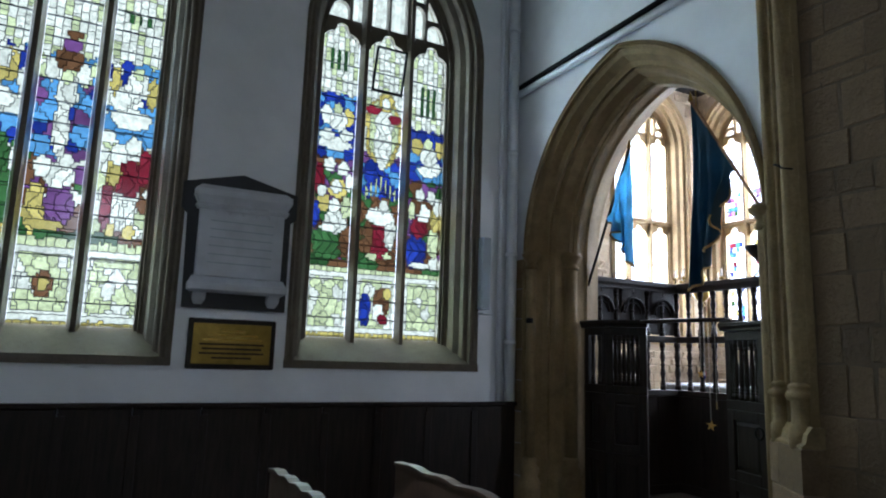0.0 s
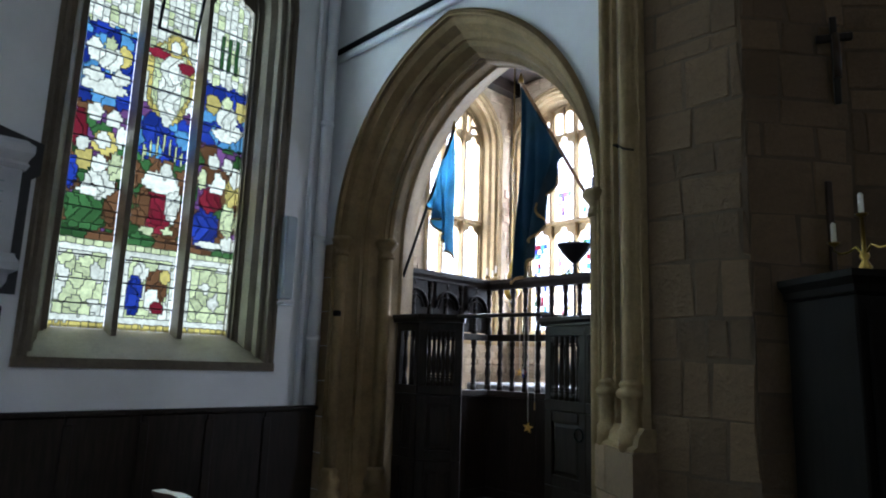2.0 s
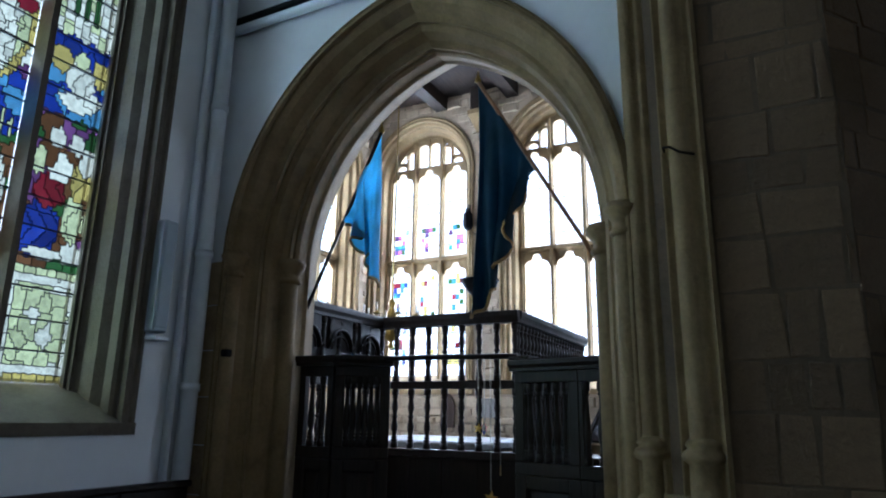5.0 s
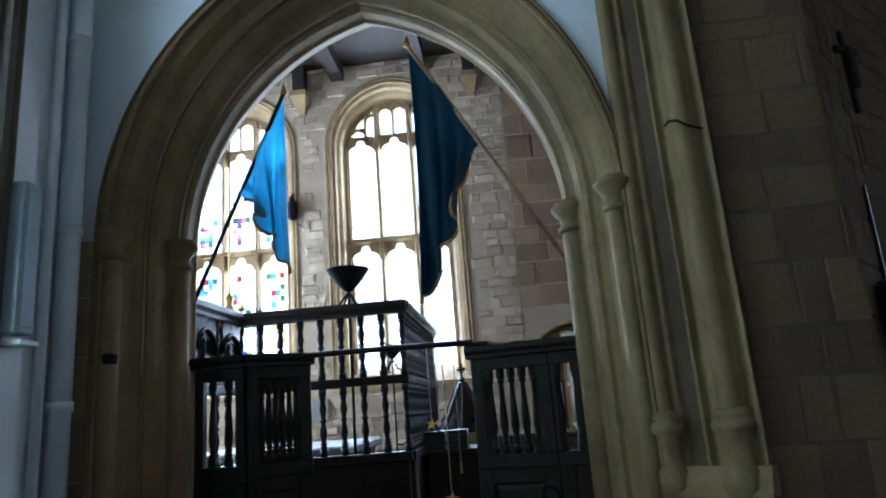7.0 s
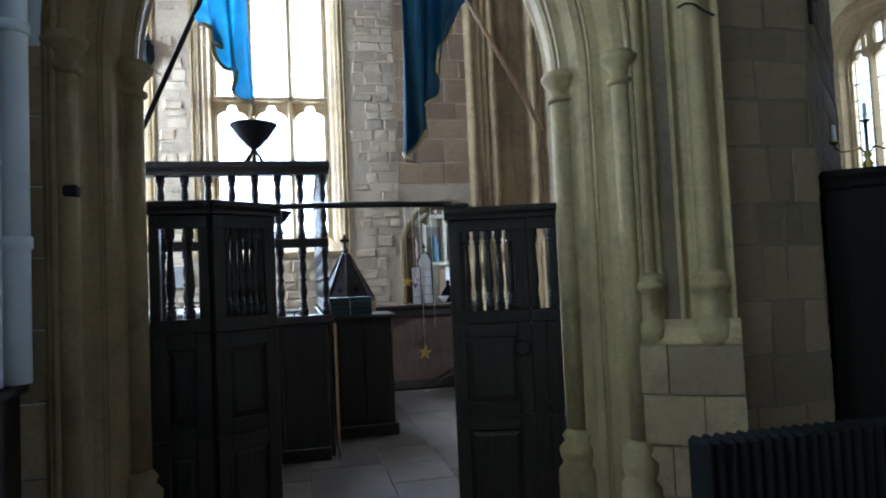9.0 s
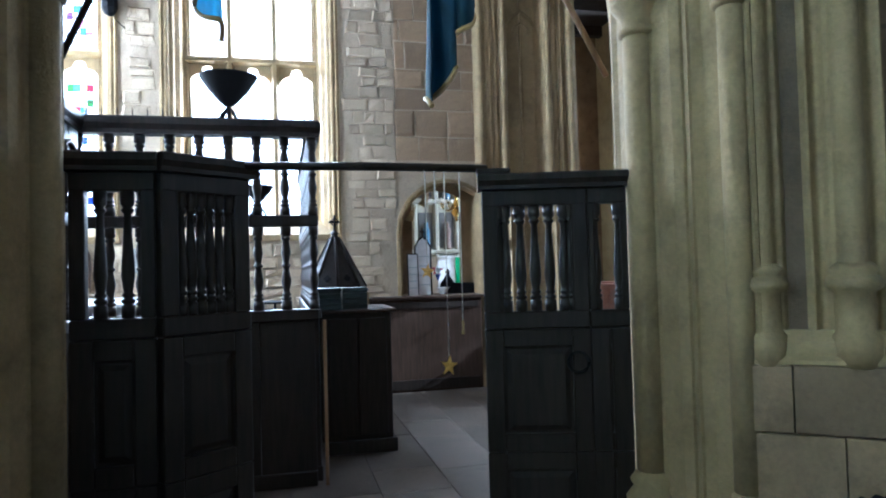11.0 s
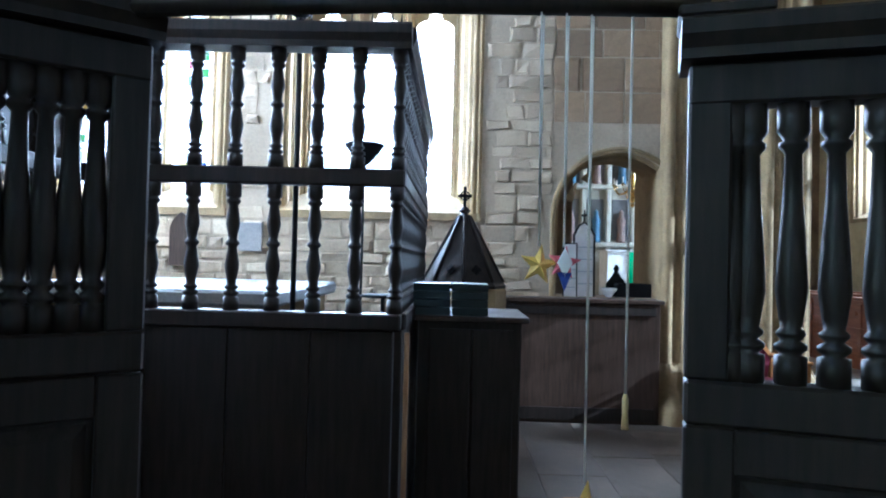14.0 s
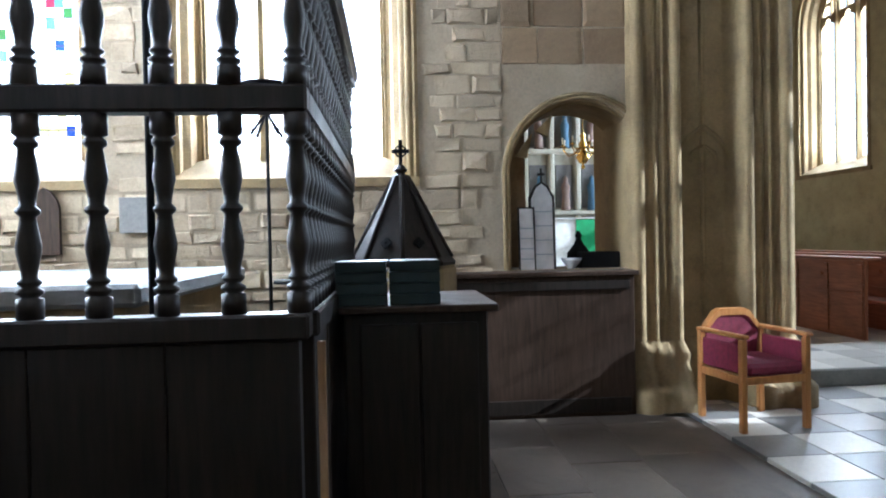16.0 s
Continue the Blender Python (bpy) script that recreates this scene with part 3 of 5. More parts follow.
side_r = picture(3, [BROWN, GREEN], [(0.515, [BROWN, BROWN, GREEN, PURPLE]), (0.69, [BLUE, BLUE, SKYB, BLUE])], [
    (-0.45, 0.285, 0.6, 0.06, BLUE), (0.65, 0.25, 0.35, 0.024, WHITE), (0.55, 0.32, 0.35, 0.05, PALE), (-0.2, 0.24, 0.6, 0.012, WHITE), (-0.3, 0.365, 0.5, 0.034, RED), (0.65, 0.4, 0.35, 0.045, YELLOW), (-0.1, 0.415, 0.4, 0.03, WHITE),
    (-0.5, 0.44, 0.3, 0.03, BROWN), (-0.3, 0.475, 0.26, 0.022, WHITE), (0.35, 0.472, 0.26, 0.022, WHITE), (0.75, 0.44, 0.25, 0.03, WHITE), (-0.75, 0.42, 0.2, 0.03, PALE),
    (0.1, 0.56, 0.6, 0.02, WHITE), (0.6, 0.575, 0.3, 0.018, WHITE), (-0.6, 0.64, 0.35, 0.03, YELLOW), (0.7, 0.64, 0.28, 0.03, YELLOW), (0.1, 0.61, 0.5, 0.036, WHITE), (0.05, 0.655, 0.26, 0.018, PALE)], slots=(0.745, 0.85))
first = [picture(4, [GREEN, YELLOW], [(0.44, [BROWN, GREEN, WHITE]), (0.7, [SKYB, BLUE, WHITE])], [
    (0.0, 0.32, 0.6, 0.07, YELLOW), (-0.4, 0.4, 0.5, 0.05, BROWN), (0.5, 0.42, 0.4, 0.05, GREEN), (0.1, 0.46, 0.3, 0.024, WHITE), (0.2, 0.56, 0.6, 0.03, WHITE), (0.3, 0.65, 0.55, 0.05, YELLOW), (0.2, 0.67, 0.35, 0.035, WHITE), (-0.6, 0.6, 0.3, 0.04, WHITE)], slots=(0.86, 0.92)),
    picture(5, [GREEN, GREEN], [(0.42, [BROWN, PURPLE, GREEN, WHITE]), (0.62, [SKYB, SKYB, BLUE, PURPLE]), (0.7, [WHITE, SKYB, PALE])], [
    (0.05, 0.1, 0.34, 0.035, BROWN), (0.05, 0.1, 0.2, 0.02, YELLOW), (0.25, 0.3, 0.55, 0.06, PURPLE), (-0.6, 0.29, 0.35, 0.065, YELLOW), (-0.2, 0.25, 0.7, 0.014, YELLOW), (0.1, 0.38, 0.6, 0.035, WHITE), (-0.5, 0.4, 0.3, 0.03, WHITE), (0.3, 0.42, 0.28, 0.022, WHITE),
    (0.0, 0.5, 0.28, 0.08, WHITE), (0.05, 0.6, 0.4, 0.045, WHITE), (-0.55, 0.66, 0.28, 0.03, WHITE), (0.6, 0.66, 0.26, 0.03, WHITE), (0.0, 0.695, 0.5, 0.036, BROWN), (0.0, 0.645, 0.24, 0.02, PALE), (0.05, 0.735, 0.36, 0.022, PURPLE), (0.1, 0.765, 0.3, 0.014, BROWN)]),
    picture(6, [GREEN, BROWN], [(0.48, [WHITE, BROWN, WHITE, PALE]), (0.58, [SKYB, SKYB, WHITE]), (0.71, [SKYB, WHITE, BLUE])], [
    (0.0, 0.16, 0.75, 0.012, PALE), (-0.35, 0.255, 0.2, 0.024, YELLOW), (0.35, 0.25, 0.22, 0.024, YELLOW), (-0.3, 0.305, 0.2, 0.034, WHITE), (0.3, 0.305, 0.2, 0.034, WHITE), (-0.6, 0.32, 0.22, 0.07, RED), (0.2, 0.35, 0.45, 0.016, WHITE), (0.15, 0.395, 0.55, 0.05, RED), (0.7, 0.43, 0.26, 0.05, RED),
    (-0.45, 0.41, 0.3, 0.04, YELLOW), (-0.3, 0.46, 0.35, 0.03, WHITE), (0.2, 0.485, 0.3, 0.026, WHITE), (0.0, 0.56, 0.8, 0.028, WHITE), (-0.5, 0.61, 0.4, 0.03, WHITE), (0.7, 0.64, 0.25, 0.045, YELLOW), (-0.75, 0.66, 0.2, 0.04, YELLOW), (0.1, 0.655, 0.45, 0.045, WHITE), (0.1, 0.69, 0.22, 0.018, PALE)], slots=(0.83, 0.86))]


def scheme_clear(u, v, rng):
    return CLEAR


def scheme_touch(cols, vlo, vhi):
    def f(u, v, rng):
        return rng.choice(cols) if vlo < v < vhi and rng.random() < 0.3 and abs(u) < 0.8 else CLEAR
    return f


# ---- structure: floors ----
s = Shape()
s.box(-4.6, 18, -4.1, 8.9, -0.3, -0.03)
floor = tagged(part("floor", s, FLAG), "worn brown stone flag floor of the church", "floor", kind="structure")
s = Shape()
s.box(-4.6, 18.2, -4.3, 8.9, 7.5, 7.7)
for k in range(15):
    s.box(-4 + k * 1.5, -3.82 + k * 1.5, -4.1, 8.8, 7.25, 7.5)
for k in range(5):
    s.box(4.9, 9.6, 3.0 + k * 1.25, 3.2 + k * 1.25, 6.4, 6.62)
s.box(4.9, 9.6, 2.2, 8.2, 6.62, 6.7)
tagged(part("ceiling", s, ROOF_OAK), "dark timber church roof with beams", "ceiling", kind="structure")

# ---- structure: walls ----
NY, AX, EX, CN = 5.75, 3.92, 9.6, 8.2
W2, W1, W0 = 2.48, -0.37, -3.2
holes = [(c, 0.9, 1.4, 4.55, 5.95) for c in (W0, W1, W2)]
wall_north = tagged(part("wall_north", wall_shape(-4.6, 4.9, 0, 7.5, holes, on_north(NY), 0.55), PLASTER), "white limewashed aisle wall", "wall", kind="structure")
AC, AH, ASP, AAP = 4.19, 1.38, 2.52, 4.24
wall_arch = tagged(part("wall_arch", wall_shape(2.78, NY, 0, 7.5, [(AC, AH, 0, ASP, AAP)], on_east(AX), 0.9), PLASTER), "white limewashed wall round a pointed stone arch", "wall", kind="structure")
PIER = [(3.99, 2.82), (3.74, 2.4), (3.74, 1.86), (4.2, 1.5), (5.95, -0.4), (6.35, -0.4), (6.35, 1.2), (4.82, 2.3), (4.82, 2.775)]
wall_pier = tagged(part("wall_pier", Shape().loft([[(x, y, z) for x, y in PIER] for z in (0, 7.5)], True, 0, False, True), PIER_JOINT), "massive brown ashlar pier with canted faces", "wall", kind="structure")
tagged(part("wall_chapel_west", Shape().box(4.2, 4.8, 6.3, 8.8, 0, 7.5), MORTAR), "stone chapel wall", "wall", kind="structure")
tagged(part("wall_chapel_north", wall_shape(4.8, 10.2, 0, 7.5, [(8.4, 0.88, 1.85, 5.35, 6.3)], on_north(CN), 0.55), MORTAR), "rubble stone chapel wall with a window", "wall", kind="structure")
wall_east = tagged(part("wall_east", wall_shape(2.0, CN, 0, 7.5, [(7.25, 0.92, 1.85, 5.35, 6.3), (4.85, 0.92, 1.85, 5.35, 6.3), (2.56, 0.6, 1.1, 1.85, 2.46)], on_east(EX), 0.6), MORTAR), "rubble stone chapel wall with tall windows", "wall", kind="structure")
tagged(part("wall_chancel_north", Shape().box(10.2, 18, 2.9, 3.3, 0, 7.5), BLOCKS), "stone chancel wall", "wall", kind="structure")
tagged(part("wall_chancel_east", Shape().box(17.4, 18, -4.1, 3.3, 0, 7.5), BLOCKS), "stone chancel end wall", "wall", kind="structure")
# The first window, at x = 0, is out of view and added for its light.
SOUTH = [(0.0, 0.8, 2.4, 4.35, 5.15), (8.6, 0.8, 2.4, 4.35, 5.15), (12.3, 0.95, 2.3, 5.0, 6.2), (15.3, 0.9, 2.4, 5.0, 6.2)]
tagged(part("wall_south", wall_shape(-4.6, 18, 0, 7.5, SOUTH, on_south(-3.5), 0.55), NAVE_STONE), "stone south wall with tall windows", "wall", kind="structure")
tagged(part("wall_west", Shape().box(-4.6, -4.2, -3.5, NY, 0, 7.5), PLASTER), "white west wall", "wall", kind="structure")

gothic_window("window_1", "stained glass three-light window with pale figures and colours", W1, 0.9, 1.4, 4.55, 5.95, 0.155, 0.3, on_north(NY), 3, 4.75, None, [first], BACKLIT_STONE, 0.02, 3)
win2 = gothic_window("window_2", "stained glass three-light window with blue and white scenes", W2, 0.9, 1.4, 4.55, 5.95, 0.155, 0.3, on_north(NY), 3, 4.75, None, [[side_l, mid_l, side_r]], BACKLIT_STONE, 0.018, 4)
gothic_window("window_3", "stained glass three-light aisle window", W0, 0.9, 1.4, 4.55, 5.95, 0.155, 0.3, on_north(NY), 3, 4.75, None, [first], BACKLIT_STONE, 0.04, 5)
touch = scheme_touch([SKYB, ROSE, GREEN, PURPLE], 0.05, 0.35)
low = scheme_touch([BLUE, RED, SKYB, GREEN, YELLOW], 0.1, 0.9)
clr = [[scheme_clear] * 3] * 2
gothic_window("window_4", "tall clear leaded chapel window with a transom", 8.4, 0.88, 1.85, 5.35, 6.3, 0.14, 0.3, on_north(CN), 3, 5.5, 3.95, clr, MOULDED, 0.13, 6, True)
gothic_window("window_5", "tall chapel window with scattered stained glass", 7.25, 0.92, 1.85, 5.35, 6.3, 0.17, 0.3, on_east(EX), 3, 5.5, 3.95, [[low] * 3, [touch] * 3], MOULDED, 0.065, 7, True)
gothic_window("window_6", "tall clear leaded chapel window with a transom", 4.85, 0.92, 1.85, 5.35, 6.3, 0.17, 0.3, on_east(EX), 3, 5.5, 3.95, clr, MOULDED, 0.13, 8, True)
for i, (c, a, sill, sp, ap) in enumerate(SOUTH):
    gothic_window("window_%d" % (7 + i), "tall clear south window in stone tracery", c, a, sill, sp, ap, 0.15, 0.3, on_south(-3.5), 3, sp + 0.15, None, [[scheme_clear] * 3], MOULDED, 0.16, 20 + i, True)
# the open hopper casement in the middle light
s = Shape()
for x0, x1, z0, z1 in ((-0.17, 0.17, 0, 0.02), (-0.17, 0.17, 0.44, 0.46), (-0.17, -0.15, 0, 0.46), (0.15, 0.17, 0, 0.46)):
    s.box(x0, x1, -0.012, 0.012, z0, z1)
for k in range(1, 4):
    s.box(-0.15, 0.15, -0.004, 0.004, 0.11 * k, 0.11 * k + 0.006)
part("casement", s, IRON, win2, "open iron hopper casement", pose(W2 - 0.02, NY + 0.27, 4.12, 14, 0, 0))

# ---- the great arch ----
arch = tagged(new("chapel_arch"), "moulded honey stone pointed arch on shafts", "arch", kind="structure")
prof = roll_prof([(-0.04, -0.02), (0.0, -0.03), (0.025, 0.02), (0.13, 0.16), (0.15, 0.2), (0.22, 0.36), (0.235, 0.42), (0.235, 0.6), (0.1, 0.86), (-0.02, 0.93)])
part("arch_moulding", arch_mould(AH, ASP, AAP, prof, 0, lambda u, d, z: (AX + d, AC + u, z), 26), MOULDED, arch)
for sy in (1, -1):
    for o, d, r in ((0.02, 0.03, 0.05), (0.2, 0.4, 0.065)):
        y = AC + sy * (AH - o - 0.02)
        x = AX + d
        part("shaft", Shape().lathe([(r, 0.5), (r, ASP - 0.12)], x, y, 0, 14), MOULDED, arch)
        part("capital", Shape().lathe([(r, 0), (r + 0.018, 0.01), (r + 0.02, 0.03), (r, 0.045), (r + 0.005, 0.08), (r + 0.045, 0.13), (r + 0.05, 0.155), (r + 0.03, 0.165), (r + 0.03, 0.18)], x, y, ASP - 0.14, 14), MOULDED, arch)
        part("shaft_base", Shape().lathe([(r + 0.06, 0), (r + 0.06, 0.3), (r + 0.03, 0.34), (r + 0.045, 0.38), (r + 0.05, 0.42), (r + 0.015, 0.46), (r + 0.03, 0.49), (r, 0.53)], x, y, 0, 14), MOULDED, arch)
# A black block gives the dark of a small hole in the wall.
part("putlog_hole", Shape().box(AX - 0.035, AX + 0.02, 5.47, 5.53, 1.83, 1.88, 0.008), IRON, arch, "small black block in place of a dark wall hole")
# ashlar strip of the arch's north jamb
for k in range(8):
    part("ashlar_block", Shape().box(AX - 0.012, AX + 0.05, 5.585, 5.74, 0.02 + 0.31 * k, 0.325 + 0.31 * k, 0.006), ASHLAR, arch)

# ---- the clustered pier south of the arch ----
pier = tagged(new("pier"), "clustered honey stone pier with shafts and moulded bases", "pier", kind="structure")


SHAFTS = ((0.1, 0.05), (0.4, 0.056))


def along_pier(q, out, z):
    """A point on the canted face of the pier: q metres from its north edge, out metres proud of it."""
    return (4.0 - 0.569 * q - 0.823 * out, 2.84 - 0.823 * q + 0.569 * out, z)


def pier_plan(z):
    """The plan of shafts and hollows of the pier's canted face, from north to south."""
    pts = []
    for i in range(81):
        q = 0.52 * i / 80
        w = 0.015
        for c, r in SHAFTS:
            if abs(q - c) < r:
                w = max(w, math.sqrt(r * r - (q - c) ** 2) * 1.3)
        w -= 0.06 * max(0, math.sin(math.pi * (q - 0.17) / 0.1)) if 0.17 < q < 0.27 else 0
        w -= 0.035 * max(0, math.sin(math.pi * (q - 0.275) / 0.06)) if 0.275 < q < 0.335 else 0
        w -= 0.03 * math.sin(math.pi * (q - 0.46) / 0.05) if 0.46 < q < 0.51 else 0
        pts.append(along_pier(q, w, z))
    return [(4.2, 2.86, z)] + pts + [(3.9, 2.36, z)]


part("pier_shafts", Shape().loft([pier_plan(z) for z in (1.0, 2.2, 3.4, 4.6, 6.0, 7.5)], False, 0, True), MOULDED, pier)
for c, r in SHAFTS:
    x, y, _ = along_pier(c, 0.012, 0)
    part("shaft_base", Shape().lathe([(r + 0.03, -0.27), (r + 0.03, -0.16), (r + 0.012, -0.14), (r + 0.01, 0.0), (r + 0.034, 0.015), (r + 0.04, 0.035), (r + 0.03, 0.055), (r + 0.012, 0.065), (r + 0.024, 0.08), (r + 0.018, 0.095), (r, 0.11)], x, y, 1.28, 16), MOULDED, pier)
part("cable", Shape().tube([along_pier(q, o, z) for q, o, z in ((0.33, 0.05, 2.74), (0.37, 0.1, 2.735), (0.41, 0.1, 2.725), (0.45, 0.08, 2.69), (0.5, 0.04, 2.67))], 0.006, 6), IRON, pier, "thin black cable")
for k in range(4):
    cutq = 0.34 - 0.16 * (k % 2)
    for q0, q1 in ((0.0, cutq - 0.003), (cutq + 0.003, 0.53)):
        z0, z1, o = 0.01 + 0.253 * k, 0.257 + 0.253 * k, 0.085 + 0.004 * (k % 2)
        part("ashlar_block", Shape().loft([[along_pier(q0, -0.15, z), along_pier(q0, p, z), along_pier(q1, p, z), along_pier(q1, -0.15, z)] for p, z in ((o - 0.005, z0), (o, z0 + 0.005), (o, z1 - 0.005), (o - 0.005, z1))], True, 0, False, True), BLOCK, pier)
part("plinth_moulding", Shape().loft([[along_pier(-0.01, -0.15, z), along_pier(-0.01, p, z), along_pier(0.53, p, z), along_pier(0.53, -0.15, z)] for p, z in ((0.085, 1.021), (0.08, 1.035), (0.06, 1.05), (0.05, 1.1), (0.02, 1.14))], True, 0, False, True), MOULDED, pier)

# ---- chancel pier and arch beyond the chapel ----
cp = tagged(new("chancel_pier"), "clustered brown stone pier at the chancel step", "pier", kind="structure")


def chancel_plan(z, grow=0.0):
    """Plan of the pier: two clusters of slim shafts with a sunk panel between them, on the west face, and plain sides."""
    pts = []
    for i in range(121):
        y = 2.2 + grow - (1.38 + 2 * grow) * i / 120
        w = 0.0
        for c, r in ((2.13, 0.055), (2.0, 0.035), (1.92, 0.03), (1.82, 0.05), (1.22, 0.05), (1.12, 0.03), (1.04, 0.035), (0.91, 0.06)):
            if abs(y - c) < r + grow:
                w = max(w, math.sqrt((r + grow) ** 2 - (y - c) ** 2) * 1.3)
        if 1.27 < y < 1.77:
            w -= 0.16 * min(1, (1.77 - y) / 0.06, (y - 1.27) / 0.06)
        pts.append((9.56 - w - grow, y, z))
    return [(10.45, 2.2 + grow, z)] + pts + [(10.45, 0.82 - grow, z)]


part("pier_shafts", Shape().loft([chancel_plan(z) for z in (0.5, 2.5, 4.5, 7.5)], True, 0, True), MOULDED, cp)
part("pier_base", Shape().loft([chancel_plan(z, g) for g, z in ((0.1, 0), (0.1, 0.16), (0.06, 0.2), (0.065, 0.27), (0.03, 0.34), (0.045, 0.42), (0.0, 0.52))], True, 0, True), MOULDED, cp)
for z in (1.95, 4.4):
    for sg in (-1, 1):
        part("panel_tracery", Shape().tube([(9.69, 1.52 + sg * u, z + h) for u, h in ((0.22, 0.0), (0.2, 0.1), (0.13, 0.2), (0.0, 0.3))], 0.02, 6).tube([(9.69, 1.52 + sg * u, z + h) for u, h in ((0.11, 0.0), (0.1, 0.08), (0.0, 0.14))], 0.014, 6), MOULDED, cp)
part("panel_mullion", Shape().box(9.68, 9.74, 1.505, 1.535, 0.6, 7.2, 0.008), MOULDED, cp)


# ---- turned woodwork ----
def baluster_mesh(h, r, fat, n=10):
    """A turned baluster: square-ended blocks with rings and a swelling vase between."""
    pr = [(0.95, 0.0), (0.95, 0.1), (0.6, 0.105), (0.95, 0.125), (0.95, 0.14), (0.55, 0.155), (0.85, 0.175), (0.85, 0.185), (0.6, 0.2)]
    if fat:
        pr += [(0.72, 0.24), (0.95, 0.33), (0.85, 0.45), (0.6, 0.65), (0.5, 0.82), (0.85, 0.845), (0.85, 0.86), (0.6, 0.87)]
    else:
        pr += [(0.6, 0.24), (0.85, 0.32), (0.9, 0.36), (0.6, 0.47), (0.55, 0.5), (0.85, 0.52), (0.85, 0.535), (0.55, 0.555), (0.62, 0.6), (0.88, 0.68), (0.78, 0.74), (0.55, 0.83), (0.85, 0.85), (0.85, 0.87), (0.6, 0.885)]
    pr += [(0.95, 0.9), (0.95, 1.0)]
    return Shape().lathe([(r * a, h * b) for a, b in pr], n=n).mesh("baluster", OAK)


BAL_LOW, BAL_HIGH, BAL_GATE = baluster_mesh(0.55, 0.036, False), baluster_mesh(0.52, 0.036, False), baluster_mesh(0.48, 0.027, True)


SPIKE = Shape().lathe([(0.004, 0), (0.0035, 0.04), (0.001, 0.065)], n=5).mesh("spike", IRON)


def moulded_rail(name, parent, L, z, w, h, material=OAK, y=0.0, x0=0.0):
    """A rail along x with a stepped, moulded edge on both faces."""
    pr = [(-w / 2, 0), (-w / 2 * 0.8, h * 0.0), (-w / 2 * 0.8, h * 0.25), (-w / 2 * 0.9, h * 0.4), (-w / 2, h * 0.55), (-w / 2, h * 0.9), (-w / 2 * 0.9, h), (w / 2 * 0.9, h), (w / 2, h * 0.9), (w / 2, h * 0.55), (w / 2 * 0.9, h * 0.4), (w / 2 * 0.8, h * 0.25), (w / 2 * 0.8, 0)][1:]
    return part(name, Shape().loft([[(x, y + p, z + q) for p, q in pr] for x in (x0, x0 + L)], True, 0, False, True), material, parent)


def panel_field(name, parent, x0, x1, z0, z1, t, material, st=0.08):
    """A framed panel in the xz plane: stiles, rails and a raised field set back, as one leaf of thickness t."""
    s = Shape()
    s.box(x0, x0 + st, -t / 2, t / 2, z0, z1, 0.004).box(x1 - st, x1, -t / 2, t / 2, z0, z1, 0.004)
    s.box(x0 + st, x1 - st, -t / 2, t / 2, z0, z0 + st, 0.004).box(x0 + st, x1 - st, -t / 2, t / 2, z1 - st, z1, 0.004)
    part(name + "_frame", s, material, parent)
    s = Shape()
    a, b, c, d = x0 + st, x1 - st, z0 + st, z1 - st
    e = 0.035
    for sg in (-1, 1):
        o = [(a, sg * t * 0.12, c), (b, sg * t * 0.12, c), (b, sg * t * 0.12, d), (a, sg * t * 0.12, d)]
        m1 = [(a + 0.012, sg * t * 0.12, c + 0.012), (b - 0.012, sg * t * 0.12, c + 0.012), (b - 0.012, sg * t * 0.12, d - 0.012), (a + 0.012, sg * t * 0.12, d - 0.012)]
        i = [(a + e, sg * t * 0.34, c + e), (b - e, sg * t * 0.34, c + e), (b - e, sg * t * 0.34, d - e), (a + e, sg * t * 0.34, d - e)]
        s.loft([o, m1, i], True, 0, False)
        s.add(i, [(0, 1, 2, 3)])
    part(name, s, material, parent)


def gate_leaf(name, label, L, nb, m, ends=False):
    """A panelled oak gate with a row of turned balusters under a moulded cornice; it runs along local x."""
    g = thing(name, label, "gate", m, "chapel gates")
    t = 0.055
    lo, mid = 1.17, 1.25
    panel_field("lower_panel", g, 0, L, 0.03, 0.62, t, OAK)
    panel_field("upper_panel", g, 0, L, 0.622, lo, t, OAK)
    part("middle_rail", Shape().box(0, L, -t / 2 - 0.004, t / 2 + 0.004, lo + 0.002, mid, 0.006), OAK, g)
    st = min(0.07, L * 0.18)
    part("stile", Shape().box(0, st, -t / 2, t / 2, mid, 1.75, 0.005), OAK, g)
    part("stile", Shape().box(L - st, L, -t / 2, t / 2, mid, 1.75, 0.005), OAK, g)
    part("top_rail", Shape().box(0, L, -t / 2 - 0.003, t / 2 + 0.003, 1.73, 1.802, 0.005), OAK, g)
    for k in range(nb):
        shared("baluster", BAL_GATE, g, pose(st + (L - 2 * st) * (k + 0.5) / nb, 0, mid))
    for x in (st + 0.004, L - st - 0.004) if ends else ():
        shared("baluster", BAL_GATE, g, pose(x, 0, mid))
    moulded_rail("cornice", g, L + 0.03, 1.804, 0.15, 0.07, OAK, 0, -0.015)
    return g


GATE_TOP = 0.06
GR0, GR1 = Vector((4.57, 3.68)), Vector((4.44, 3.24))
gr = math.degrees(math.atan2(GR1.y - GR0.y, GR1.x - GR0.x))
LOWER = Matrix.Diagonal((1, 1, 0.967, 1))
gate_r = gate_leaf("chapel_gate", "dark oak gate ajar with turned balusters and panels", (GR1 - GR0).length, 5, pose(GR0.x, GR0.y, 0, 0, 0, gr) @ LOWER, True)
part("top_block", Shape().box(-0.02, 0.13, -0.06, 0.06, 1.817 + GATE_TOP, 1.84 + GATE_TOP, 0.005), OAK, gate_r)
part("latch_ring", Shape().tube([(0.4 + 0.045 * math.cos(k * math.tau / 16), -0.04, 1.02 + 0.045 * math.sin(k * math.tau / 16)) for k in range(17)], 0.007, 6), IRON, gate_r, "iron ring latch")
